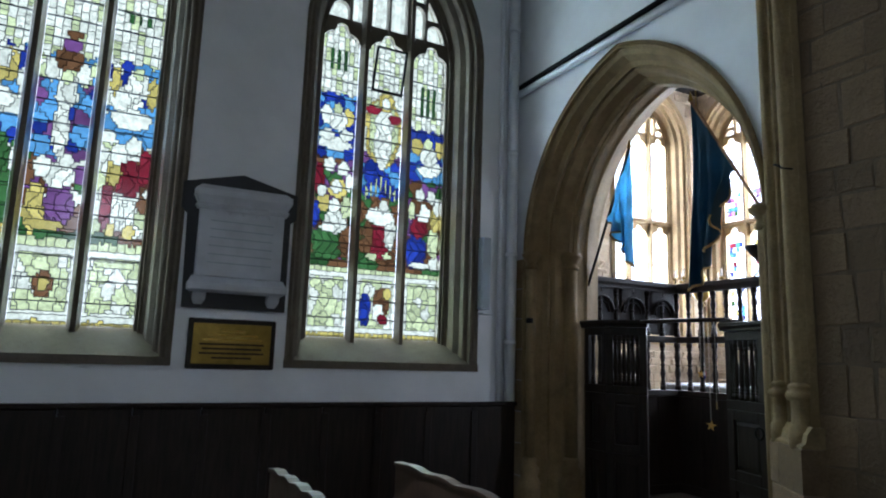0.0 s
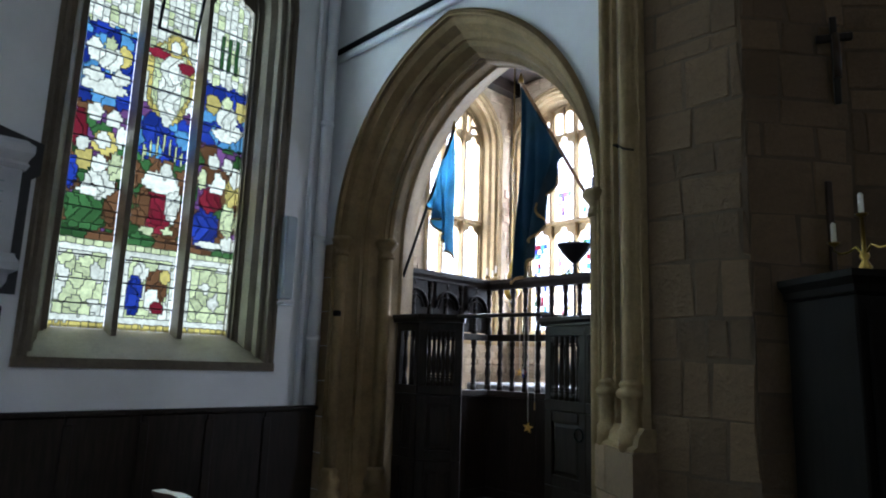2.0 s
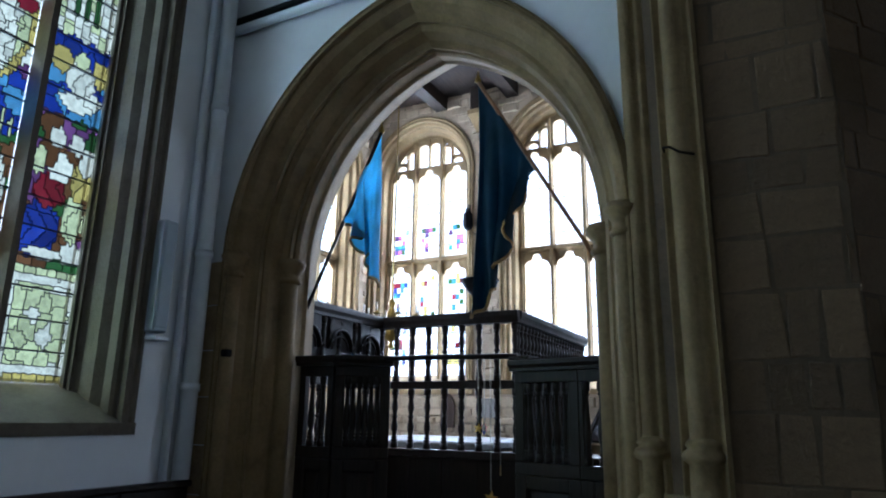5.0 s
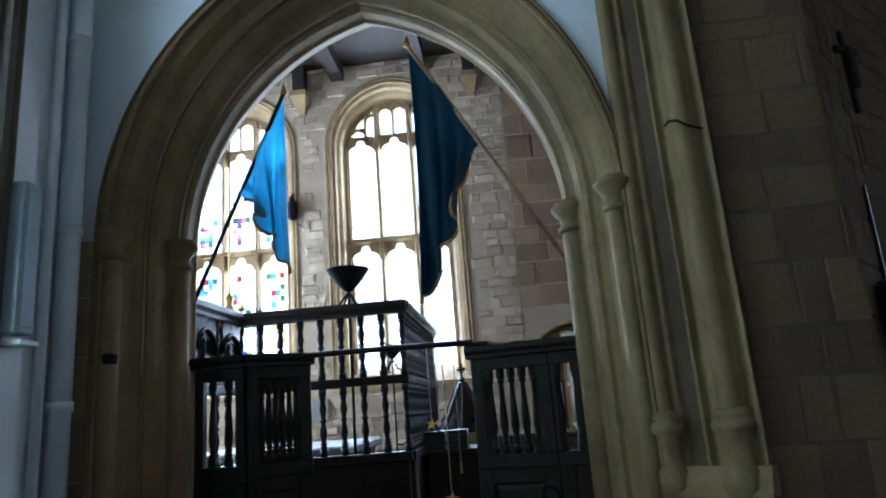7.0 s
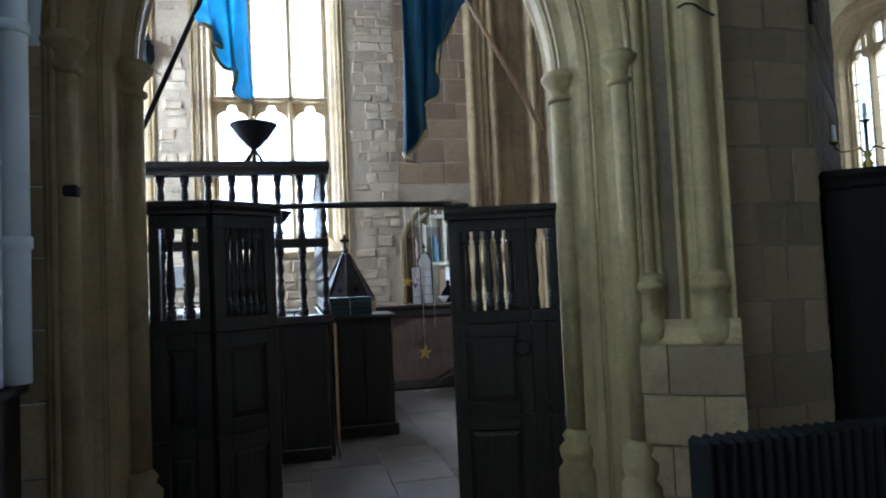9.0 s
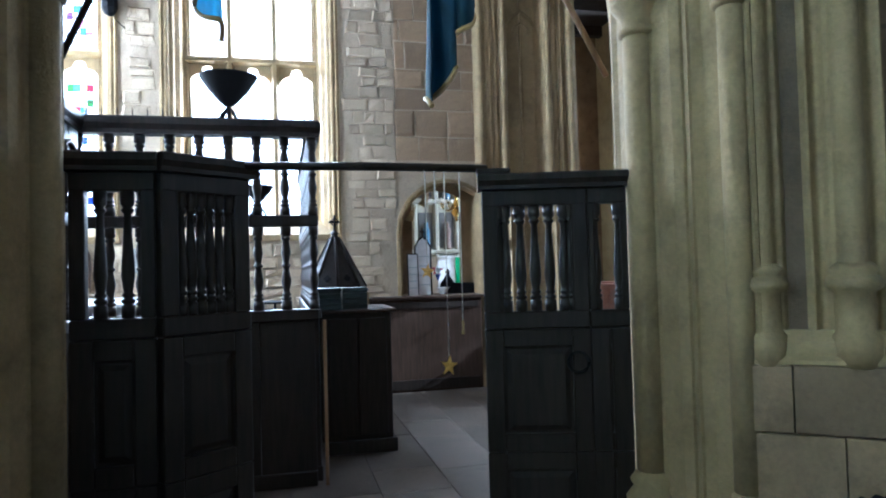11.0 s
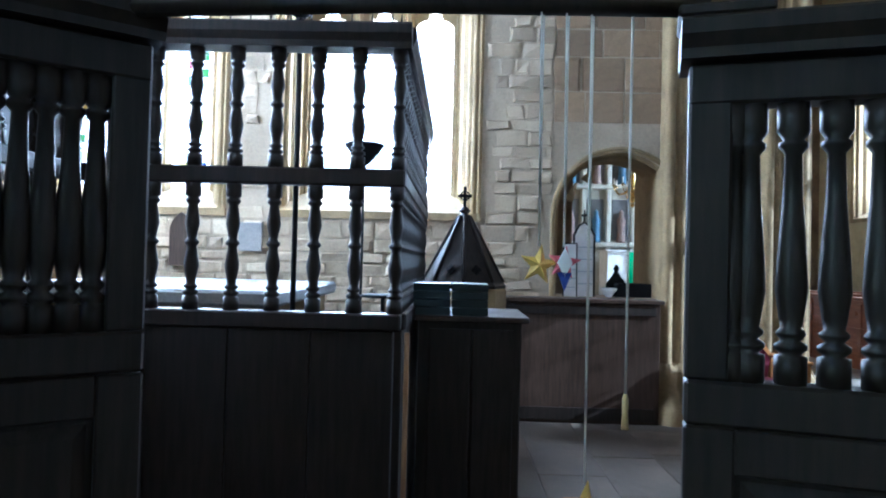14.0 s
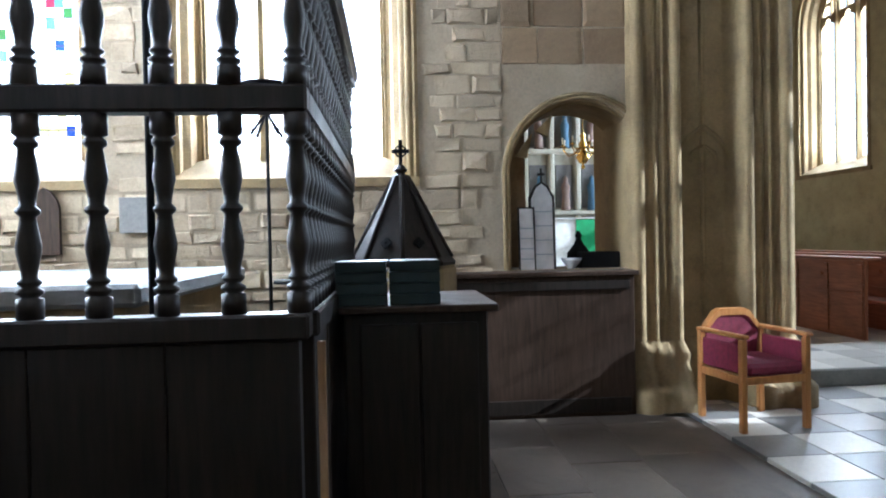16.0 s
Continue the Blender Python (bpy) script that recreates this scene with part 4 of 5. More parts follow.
gate_leaf("fixed_gate", "narrow fixed dark oak gate section with half balusters", 0.17, 0, pose(GR1.x, GR1.y, 0, 0, 0, gr) @ LOWER, True)
AXY, BXY = Vector((4.47, 5.0)), Vector((4.7, 4.69))
gate_leaf("fixed_gate", "fixed dark oak gate section with turned balusters", 0.3, 2, pose(4.49, 5.31, 0, 0, 0, -90))
ang = math.degrees(math.atan2(BXY.y - AXY.y, BXY.x - AXY.x))
gate_leaf("chapel_gate", "dark oak gate standing open, with turned balusters", (BXY - AXY).length, 6, pose(AXY.x, AXY.y, 0, 0, 0, ang))
bar = thing("gate_tie_bar", "slim dark oak bar over the gateway", "bar")
part("bar", Shape().tube([(4.63, 4.74, 1.855), (4.57, 4.2, 1.85), (4.54, 3.66, 1.84)], 0.018, 8), OAK, bar)

# ---- the balustered enclosure in the chapel ----
SX, SY = 6.28, 4.34


def enclosure(label, L, m, nb, arcade=False):
    g = thing("pew_screen", label, "screen", m, "enclosure screens")
    n = max(1, round(L / 0.36))
    part("plinth", Shape().box(0, L, -0.04, 0.04, 0, 0.1, 0.006), OAK, g)
    for k in range(n):
        part("board", Shape().box(L * k / n + 0.001, L * (k + 1) / n - 0.001, -0.03 - 0.002 * (k % 2), 0.03, 0.1, 1.09, 0.004), OAK, g)
    part("dado_rail", Shape().box(-0.03, L + 0.03, -0.05, 0.05, 1.092, 1.165, 0.008), OAK, g)
    part("middle_rail", Shape().box(-0.035, L + 0.035, -0.035, 0.035, 1.715, 1.79, 0.008), OAK, g)
    for k in range(nb + 1):
        x = L * k / nb
        shared("baluster", BAL_LOW, g, pose(x, 0, 1.165))
        shared("baluster", BAL_HIGH, g, pose(x, 0, 1.79))
    moulded_rail("top_rail", g, L + 0.1, 2.31, 0.13, 0.11, OAK, 0, -0.05)
    for k in range(nb + 1 if L < 2 else 0):
        for dx in (-0.05, 0.04):
            shared("spike", SPIKE, g, pose(min(L, max(0, L * k / nb + dx)), 0, 2.42))
    if arcade:
        for k in range(3):
            s = Shape()
            c, r = L * (k + 0.5) / 3, L / 6 * 0.72
            arc = [(c + r * math.cos(i * math.pi / 10), 2.03 + r * math.sin(i * math.pi / 10)) for i in range(11)]
            for (p, zp), (q, zq) in zip(arc, arc[1:]):
                for d in (-0.03, 0.03):
                    s.add([(p, d, zp), (q, d, zq), (q, d, 2.31), (p, d, 2.31)], [(0, 1, 2, 3)])
                s.add([(p, -0.03, zp), (q, -0.03, zq), (q, 0.03, zq), (p, 0.03, zp)], [(0, 1, 2, 3)])
            s.tube([(p, -0.035, z + 0.012) for p, z in arc], 0.014, 6)
            s.tube([(p * 0.72 + c * 0.28, -0.02, z * 0.72 + 2.03 * 0.28) for p, z in arc], 0.01, 6)
            part("carved_arch", s, OAK, g, "carved oak arch")
        part("back_panel", Shape().box(0, L, 0.0, 0.02, 1.8, 2.3), OAK, g)
    return g


enclosure("dark oak screen of turned balusters over panelling", 1.43, pose(SX, SY, 0, 0, 0, 90), 8)
enclosure("dark oak side screen of turned balusters", 2.2, pose(SX + 0.06, SY, 0, 0, 0, 0), 22)
enclosure("dark oak screen with carved arcading", 1.44, pose(4.84, 5.78, 0, 0, 0, 0), 6, True)
post = thing("screen_edge_board", "raw pale oak edge board on a screen corner", "board")
part("board", Shape().box(SX - 0.05, SX - 0.032, SY - 0.072, SY - 0.05, 0, 1.09, 0.003), EDGE_OAK, post)

# ---- things in the chapel ----
chest = thing("cupboard", "dark oak cupboard with a brown top beside the screen", "cupboard")
s = Shape().box(6.95, 7.58, 3.72, 4.27, 0.1, 1.08, 0.006)
part("body", s, OAK, chest)
part("plinth", Shape().box(6.92, 7.58, 3.69, 4.24, 0, 0.1, 0.006), OAK, chest)
part("top", Shape().box(6.91, 7.6, 3.68, 4.29, 1.082, 1.11, 0.006), OAK_BROWN, chest)
for y0, y1 in ((3.76, 3.98), (3.99, 4.21)):
    part("door", Shape().box(6.93, 6.948, y0, y1, 0.14, 1.04, 0.004), OAK, chest)
rng = random.Random(11)
for col in range(2):
    for k in range(4):
        b = thing("book", "dark green cloth-bound book lying in a stack", "book", pose(7.06 + rng.uniform(-0.012, 0.012), 4.0 + 0.2 * col + rng.uniform(-0.005, 0.005), 1.111 + 0.0425 * k, 0, 0, rng.uniform(-2.5, 2.5)), "book stacks")
        part("cover", Shape().box(-0.1, 0.13, -0.097, 0.097, 0, 0.004, 0.0015).box(-0.1, 0.13, -0.097, 0.097, 0.037, 0.041, 0.0015).box(-0.1, -0.094, -0.097, 0.097, 0.0042, 0.0368), BOOK, b)
        part("pages", Shape().box(-0.0935, 0.123, -0.087, 0.087, 0.0045, 0.0365), PAGES, b)

font = thing("font_cover", "dark octagonal spired font cover with a cross", "font cover", pose(8.6, 4.02, 0))
part("bowl", Shape().lathe([(0.26, 0), (0.26, 0.08), (0.2, 0.12), (0.18, 0.5), (0.26, 0.62), (0.34, 0.75), (0.34, 1.18), (0.32, 1.2)], n=8, smooth=False), MOULDED, font, "stone font bowl")
part("spire", Shape().lathe([(0.33, 1.2), (0.34, 1.22), (0.31, 1.25), (0.18, 1.5), (0.04, 1.76), (0.025, 1.78), (0.045, 1.8), (0.02, 1.83)], n=8, smooth=False), OAK, font)
for k in range(8):
    a0 = k * math.tau / 8
    part("rib", Shape().tube([(0.313 * math.cos(a0), 0.313 * math.sin(a0), 1.25), (0.045 * math.cos(a0), 0.045 * math.sin(a0), 1.76)], 0.014, 6), OAK, font)
for a in (math.pi + math.tau / 16, math.pi - math.tau / 16):
    q = Shape()
    for k in range(4):
        t = k * math.tau / 4
        q.lathe([(0.016, -0.01), (0.016, 0.01)], 0.02 * math.cos(t), 0.02 * math.sin(t), 0, 8)
    part("quatrefoil", q, IRON, font, "", pose(0.25 * math.cos(a), 0.25 * math.sin(a), 1.34, 0, 62, math.degrees(a)) )
part("cross", Shape().box(-0.01, 0.01, -0.012, 0.012, 1.82, 1.99, 0.003).box(-0.009, 0.009, -0.055, 0.055, 1.905, 1.93, 0.003).tube([(0, 0.035 * math.cos(k * math.tau / 12), 1.918 + 0.035 * math.sin(k * math.tau / 12)) for k in range(13)], 0.006, 5), IRON, font, "iron ringed cross")

counter = thing("counter", "low dark panelled oak counter under the arched opening", "counter")
part("front", Shape().box(9.3, 9.58, 2.26, 3.9, 0, 1.06, 0.006), OAK_BROWN, counter)
part("top", Shape().box(9.27, 9.6, 2.23, 3.92, 1.062, 1.098, 0.006), OAK_BROWN, counter)
part("top_rail", Shape().box(9.285, 9.299, 2.3, 3.88, 0.96, 1.03, 0.003), OAK, counter)
part("bottom_rail", Shape().box(9.285, 9.299, 2.3, 3.88, 0.03, 0.14, 0.003), OAK, counter)

sq = tagged(new("arched_opening"), "low segmental stone arch cut through the wall", "arch", kind="structure")
part("arch_moulding", arch_mould(0.6, 1.85, 2.46, roll_prof([(-0.05, -0.015), (-0.01, -0.02), (0.0, 0.02), (0.03, 0.08), (0.03, 0.58)]), 1.1, lambda u, d, z: (EX + d, 2.56 + u, z)), MOULDED, sq)
for k in range(3):
    part("cusp", Shape().loft([[(EX + 0.1, 2.64 + 0.44 - 0.17 * k, 2.02 + 0.2 * min(k, 1.2)), (EX + 0.1, 2.64 + 0.3 - 0.17 * k, 2.2 + 0.15 * min(k, 1.2)), (EX + 0.1, 2.64 + 0.34 - 0.17 * k, 2.0 + 0.17 * k)], [(EX + 0.14, 2.64 + 0.44 - 0.17 * k, 2.02 + 0.2 * min(k, 1.2)), (EX + 0.14, 2.64 + 0.3 - 0.17 * k, 2.2 + 0.15 * min(k, 1.2)), (EX + 0.14, 2.64 + 0.34 - 0.17 * k, 2.0 + 0.17 * k)]], True, 0, False, True), MOULDED, sq)

# panels, jar and bowl standing in the opening
for x, y, h, w, lean, label in ((9.66, 3.0, 0.5, 0.11, 9, "narrow white hymn board in a dark frame leaning"), (9.72, 2.86, 0.7, 0.17, 5, "white pointed hymn board in a dark frame leaning")):
    hb = thing("hymn_board", label, "hymn board", pose(x, y, 1.1, 0, lean, -6), "hymn boards")
    tall = h > 0.6
    out = [(-w / 2, 0), (w / 2, 0), (w / 2, h - 0.12), (w * 0.25, h - 0.03), (0, h), (-w * 0.25, h - 0.03), (-w / 2, h - 0.12)] if tall else [(-w / 2, 0), (w / 2, 0), (w / 2, h), (-w / 2, h)]
    part("frame", Shape().loft([[(0.01, u * 1.25, z * 1.03) for u, z in out], [(0.035, u * 1.25, z * 1.03) for u, z in out]], True, 0, False, True), OAK, hb)
    part("face", Shape().loft([[(0.0, u, z) for u, z in out], [(0.009, u, z) for u, z in out]], True, 0, False, True), WHITE_CARD, hb)
    for k in range(1, 5):
        part("slat", Shape().box(-0.004, -0.0005, -w / 2, w / 2, h * k / 6, h * k / 6 + 0.008), GREY_PAINT, hb)
    if tall:
        part("finial", Shape().box(0, 0.02, -0.008, 0.008, h, h + 0.13).box(0, 0.02, -0.03, 0.03, h + 0.07, h + 0.09), OAK, hb)
bowl = thing("bowl", "small white china bowl", "bowl", pose(9.75, 2.62, 1.1))
part("bowl_body", Shape().lathe([(0.03, 0), (0.035, 0.01), (0.075, 0.06), (0.085, 0.085), (0.075, 0.083), (0.06, 0.05), (0.01, 0.02)], n=20), WHITE_CARD, bowl)
jug = thing("jug", "small dark rounded jug with a finial", "jug", pose(9.95, 2.5, 1.1))
part("jug_body", Shape().lathe([(0.06, 0), (0.1, 0.03), (0.1, 0.12), (0.04, 0.2), (0.02, 0.24), (0.03, 0.27), (0.008, 0.31)], n=16), IRON, jug)
box_ = thing("offertory_box", "low black box on the sill of the opening", "box", pose(9.9, 2.4, 1.1))
part("box_body", Shape().box(-0.15, 0.15, -0.19, 0.14, 0, 0.13, 0.008), IRON, box_)

# hanging cords with card stars
def star_plate(r, t, pts=5):
    s = Shape()
    ring = [((r if k % 2 == 0 else r * 0.42) * math.sin(k * math.pi / pts), (r if k % 2 == 0 else r * 0.42) * math.cos(k * math.pi / pts)) for k in range(2 * pts)]
    f = [(0, u, z) for u, z in ring]
    for sg in (-1, 1):
        s.add(f + [(sg * t, 0, 0)], [(k, (k + 1) % (2 * pts), 2 * pts) for k in range(2 * pts)])
    return s


def hanging(y, z, r, material, label, turn):
    """A small card star on a doubled cord tied to the bar over the gateway."""
    g = thing("hanging_star", label, "star", pose(4.552, y, 0), "hanging stars")
    part("cord", Shape().tube([(0.003, 0, 1.85), (0.002, 0, z + r * 0.9)], 0.0016, 6).tube([(-0.004, 0.005, 1.85), (-0.002, 0.001, z + r * 0.9)], 0.0016, 6), ROPE, g)
    part("star", star_plate(r, 0.008), material, g, "", pose(0, 0, z, 8, 0, turn))
    return g


hanging(3.936, 1.395, 0.036, GOLD_CARD, "gold card star on a pale cord", 10)
g = hanging(3.893, 1.4, 0.03, RED_CARD, "red white and blue card star on a cord", -15)
part("star_centre", Shape().loft([[(d, 0.0, 1.375), (d, 0.013, 1.4), (d, 0.0, 1.425), (d, -0.013, 1.4)] for d in (-0.011, -0.008)], True, 0, False, True), WHITE_CARD, g)
part("star_point", Shape().loft([[(d, -0.012, 1.383), (d, 0.012, 1.383), (d, 0, 1.352)] for d in (-0.011, -0.006)], True, 0, False, True), NAVY_CARD, g)
hanging(3.85, 0.985, 0.046, GOLD_CARD, "dull gold card star hanging low on a cord", 20)
g = thing("hanging_tassel", "pale cord with a gold card tassel", "tassel", pose(4.548, 3.785, 0))
part("cord", Shape().tube([(0, 0, 1.85), (0, 0, 1.17)], 0.0022, 6), ROPE, g)
part("tassel", Shape().lathe([(0.003, 1.18), (0.006, 1.17), (0.005, 1.145), (0.007, 1.12)], n=8), GOLD_THREAD, g)

# wide-bowled lamp on the screen, and a smaller one inside
for x, y, z, sc in ((6.75, 4.9, 2.5, 1.0), (8.1, 4.75, 1.98, 0.7)):
    g = thing("bowl_lamp", "dark wide metal bowl on a stem with crossed feet", "lamp", pose(x, y, z) @ Matrix.Scale(sc, 4), "bowl lamps")
    part("bowl", Shape().lathe([(0.02, 0.12), (0.06, 0.15), (0.14, 0.24), (0.2, 0.33), (0.205, 0.34), (0.18, 0.335), (0.05, 0.2)], n=20), IRON, g)
    part("foot", Shape().tube([(-0.1, 0.1, -0.05), (0, 0, 0.13), (0.1, -0.1, -0.05)], 0.012, 6).tube([(-0.1, -0.1, -0.05), (0, 0, 0.13), (0.1, 0.1, -0.05)], 0.012, 6), IRON, g)
    part("stem", Shape().tube([(0, 0, 0.13), (0, 0, -z / sc)], 0.014, 8), IRON, g)

g = thing("wall_loudspeaker", "white column loudspeaker on the chapel side of the pier", "loudspeaker")
part("cabinet", Shape().box(4.86, 4.94, 2.69, 2.77, 2.02, 2.6, 0.012), PAINT, g)
part("grille", Shape().box(4.941, 4.948, 2.7, 2.76, 2.05, 2.57, 0.003), GREY_PAINT, g)
part("bracket", Shape().box(4.815, 4.859, 2.71, 2.75, 2.25, 2.4, 0.005), IRON, g)

# tomb chest inside the enclosure
tomb = thing("tomb_chest", "stone tomb chest with a pale slab top", "tomb")
part("chest", Shape().box(7.3, 9.1, 5.2, 6.9, 0, 1.1, 0.01), MOULDED, tomb)
part("slab", Shape().box(7.22, 9.18, 5.12, 6.98, 1.102, 1.2, 0.02), stone_mat("tomb_slab", (0.13, 0.135, 0.14), (0.2, 0.205, 0.21), (0.09, 0.09, 0.09), None, 0.6), tomb)
stand = thing("side_table", "small round dark table on a thin stem", "table", pose(8.35, 4.62, 0))
part("tabletop", Shape().lathe([(0.16, 1.12), (0.16, 1.14), (0.0, 1.14)], n=20), IRON, stand)
part("stem", Shape().lathe([(0.12, 0), (0.03, 0.04), (0.015, 0.1), (0.015, 1.12)], n=10), IRON, stand)

# chandelier in the enclosure
def chandelier(x, y, z, sc, material, top, label):
    g = thing("chandelier", label, "chandelier", pose(x, y, z) @ Matrix.Scale(sc, 4), "brass chandeliers")
    part("stem", Shape().lathe([(0.01, -0.32), (0.04, -0.28), (0.015, -0.24), (0.07, -0.2), (0.12, -0.12), (0.07, -0.03), (0.03, 0.0), (0.06, 0.05), (0.07, 0.1), (0.03, 0.18), (0.05, 0.24), (0.012, 0.3), (0.008, (top - z) / sc)], n=14), material, g)
    for k in range(8):
        a = k * math.tau / 8
        arm = part("arm", Shape().tube([(r * math.cos(a), r * math.sin(a), h) for r, h in ((0.05, 0.05), (0.15, -0.06), (0.26, -0.08), (0.33, 0.0), (0.34, 0.06))], 0.01, 6), material, g)
        part("drip_pan", Shape().lathe([(0.01, 0.055), (0.05, 0.07), (0.05, 0.075), (0.014, 0.075), (0.014, 0.1)], 0.34 * math.cos(a), 0.34 * math.sin(a), 0, 10), material, arm)
        part("candle", Shape().lathe([(0.011, 0.1), (0.011, 0.2)], 0.34 * math.cos(a), 0.34 * math.sin(a), 0, 8), WAX, arm)
    return g


chandelier(7.4, 6.35, 2.55, 1.0, BRASS, 7.0, "dark brass chandelier with curling arms and candles")
chandelier(13.0, 1.55, 2.5, 0.8, GOLD, 7.52, "polished brass chandelier with candles")


# flags on poles, leaning out from the chapel side of the arch
def flag(label, foot, tip, rows, material, edge, seed):
    """rows: (distance down the pole from its tip, how far the cloth hangs, sway)."""
    g = thing("flag", label, "flag", None, "hanging flags")
    f, t = Vector(foot), Vector(tip)
    part("pole", Shape().tube([f, t], 0.014, 8), EDGE_OAK if edge else OAK, g)
    part("finial", Shape().lathe([(0.0, 0), (0.025, 0.02), (0.018, 0.05), (0.0, 0.11)], t.x, t.y, t.z - 0.02, 8), BRASS, g)
    rng = random.Random(seed)
    n, mrows = 40, 36
    grid = []
    for i in range(mrows + 1):
        v = i / mrows
        row = []
        for j in range(n + 1):
            u = j / n
            p = t.lerp(f, u * rows[0])
            hang = rows[1] * (1 - u) ** rows[4] + rows[2] * u
            z = p.z - hang * v
            pull = v * rows[3]
            y = p.y + (t.y - p.y) * pull * 0.75 + 0.035 * math.sin(u * 17 + seed + v * 1.5) * v
            x = p.x + 0.06 * math.sin(u * 23 + seed) * v + 0.02 * math.sin(u * 9 + v * 5)
            row.append((x, y, z + 0.015 * math.sin(u * 30) * v))
        grid.append(row)
    s = Shape().loft(grid, False, 0, True)
    cloth = part("cloth", s, material, g)
    so = cloth.modifiers.new("thickness", "SOLIDIFY")
    so.thickness = 0.004
    part("fringe", Shape().tube([(x - 0.004, y, z) for x, y, z in grid[-1]], 0.012, 5), GOLD_THREAD, g)
    return g, grid


flag("pale blue flag with fringed edge drooping on a pole", (4.55, 5.36, 2.24), (4.6, 4.785, 3.6), (0.5, 1.22, 0.03, 0.3, 1.0), BLUE_CLOTH, False, 2)
g, grid = flag("dark navy flag with gold thread drooping on a pole", (4.55, 3.06, 2.28), (4.5, 3.92, 3.78), (0.48, 1.7, 0.08, 0.4, 0.8), NAVY_CLOTH, True, 5)
# corbels and roof posts on the chapel's east wall
for y in (6.15, 3.62):
    g = thing("roof_post", "dark oak roof post on a carved stone corbel", "roof post", None, "roof posts")
    part("post", Shape().box(9.38, 9.58, y - 0.09, y + 0.09, 6.2, 6.61, 0.01), ROOF_OAK, g)
    part("corbel", Shape().loft([[(9.59, y - w, z), (9.59 - d, y - w, z), (9.59 - d, y + w, z), (9.59, y + w, z)] for w, d, z in ((0.05, 0.05, 5.9), (0.08, 0.12, 6.0), (0.12, 0.24, 6.12), (0.12, 0.24, 6.2))], True, 0, False, True), MOULDED, g)

g = thing("wall_lamp", "small dark metal lantern on a bracket between windows", "lamp", pose(9.5, 6.32, 4.45))
part("bracket", Shape().tube([(0.09, 0, 0.2), (0.02, 0, 0.22), (0, 0, 0.17)], 0.01, 6), IRON, g)
part("lantern", Shape().lathe([(0.02, 0.17), (0.05, 0.12), (0.035, 0.1), (0.075, 0.06), (0.085, -0.12), (0.06, -0.17), (0.015, -0.2)], n=8, smooth=False), IRON, g)
part("cable", Shape().tube([(0.08, 0, 0.18), (0.08, -0.03, -0.2), (0.08, -0.14, -0.3)], 0.006, 5), IRON, g)
g = thing("tablet", "grey stone tablet on the chapel wall", "tablet")
part("plate", Shape().box(9.55, 9.585, 5.9, 6.12, 1.45, 1.72, 0.004), TILE_G, g)
g = thing("niche_door", "small pointed iron-bound niche door in the wall", "niche")
part("leaf", Shape().loft([[(9.55 + d, 6.66 + u, z) for u, z in arch_curve(0.11, 1.62, 1.8, foot=1.3)] for d in (0, 0.03)], True, 0, False, True), OAK_BROWN, g)

# armchair
ch = thing("armchair", "honey beech armchair with plum upholstery by the pier", "chair", pose(9.0, 1.52, 0, 0, 0, 8))
W = 0.25
for y in (-W, W):
    part("leg", Shape().box(-0.27, -0.225, y - 0.022, y + 0.022, 0, 0.64, 0.006), CHAIR_OAK, ch)
    part("leg", Shape().box(0.2, 0.245, y - 0.022, y + 0.022, 0, 0.66, 0.006), CHAIR_OAK, ch)
    part("arm", Shape().box(-0.29, 0.25, y - 0.028, y + 0.028, 0.641, 0.67, 0.008), CHAIR_OAK, ch)
    part("arm_panel", Shape().box(-0.22, 0.195, y - 0.012, y + 0.012, 0.4, 0.6, 0.01), PLUM, ch)
    part("side_rail", Shape().box(-0.225, 0.2, y - 0.018, y + 0.018, 0.33, 0.385, 0.004), CHAIR_OAK, ch)
part("front_rail", Shape().box(-0.265, -0.235, -W + 0.022, W - 0.022, 0.33, 0.385, 0.004), CHAIR_OAK, ch)
part("seat", Shape().box(-0.27, 0.2, -W + 0.03, W - 0.03, 0.386, 0.47, 0.025), PLUM, ch)
arcb = [(-W + 0.03, 0.68), (-0.14, 0.78), (-0.1, 0.8), (0.1, 0.8), (0.14, 0.78), (W - 0.03, 0.68)]
part("backrest", Shape().loft([[(0.2 + d, u, z - 0.05) for u, z in arcb] + [(0.2 + d, W - 0.05, 0.44), (0.2 + d, -W + 0.05, 0.44)] for d in (0, 0.05)], True, 0, False, True), PLUM, ch)
part("crest_rail", Shape().loft([[(0.19, u, z - 0.05), (0.19, u, z), (0.26, u, z), (0.26, u, z - 0.05)] for u, z in arcb], True, 0, False, True), CHAIR_OAK, ch)

# ---- chancel ----
dais = tagged(part("chancel_step", Shape().box(9.95, 17.4, -3.5, 1.02, -0.03, 0.15, 0.012), TILE_G), "grey stone chancel step", "step", kind="structure")
for k in range(3):
    st = thing("choir_stall", "long reddish oak choir stall with panelled front", "choir stall", pose(11.3, -1.1 - 0.75 * k, 0.15), "choir stalls")
    part("front", Shape().box(0, 3.6, -0.02, 0.02, 0, 0.88, 0.004), STALL_OAK, st)
    part("book_rest", Shape().box(-0.02, 3.62, -0.16, 0.05, 0.882, 0.92, 0.008), STALL_OAK, st)
    part("seat", Shape().box(0, 3.6, -0.6, -0.25, 0.38, 0.42, 0.006), STALL_OAK, st)
    for i in range(7):
        part("stile", Shape().box(0.02 + 0.58 * i, 0.09 + 0.58 * i, 0.021, 0.035, 0.05, 0.84, 0.003), STALL_OAK, st)
    part("rail", Shape().box(0, 3.6, 0.036, 0.045, 0.5, 0.53, 0.003), STALL_OAK, st)
altar = thing("altar", "altar with a green frontal and white linen", "altar", pose(16.4, 0.2, 0.68))
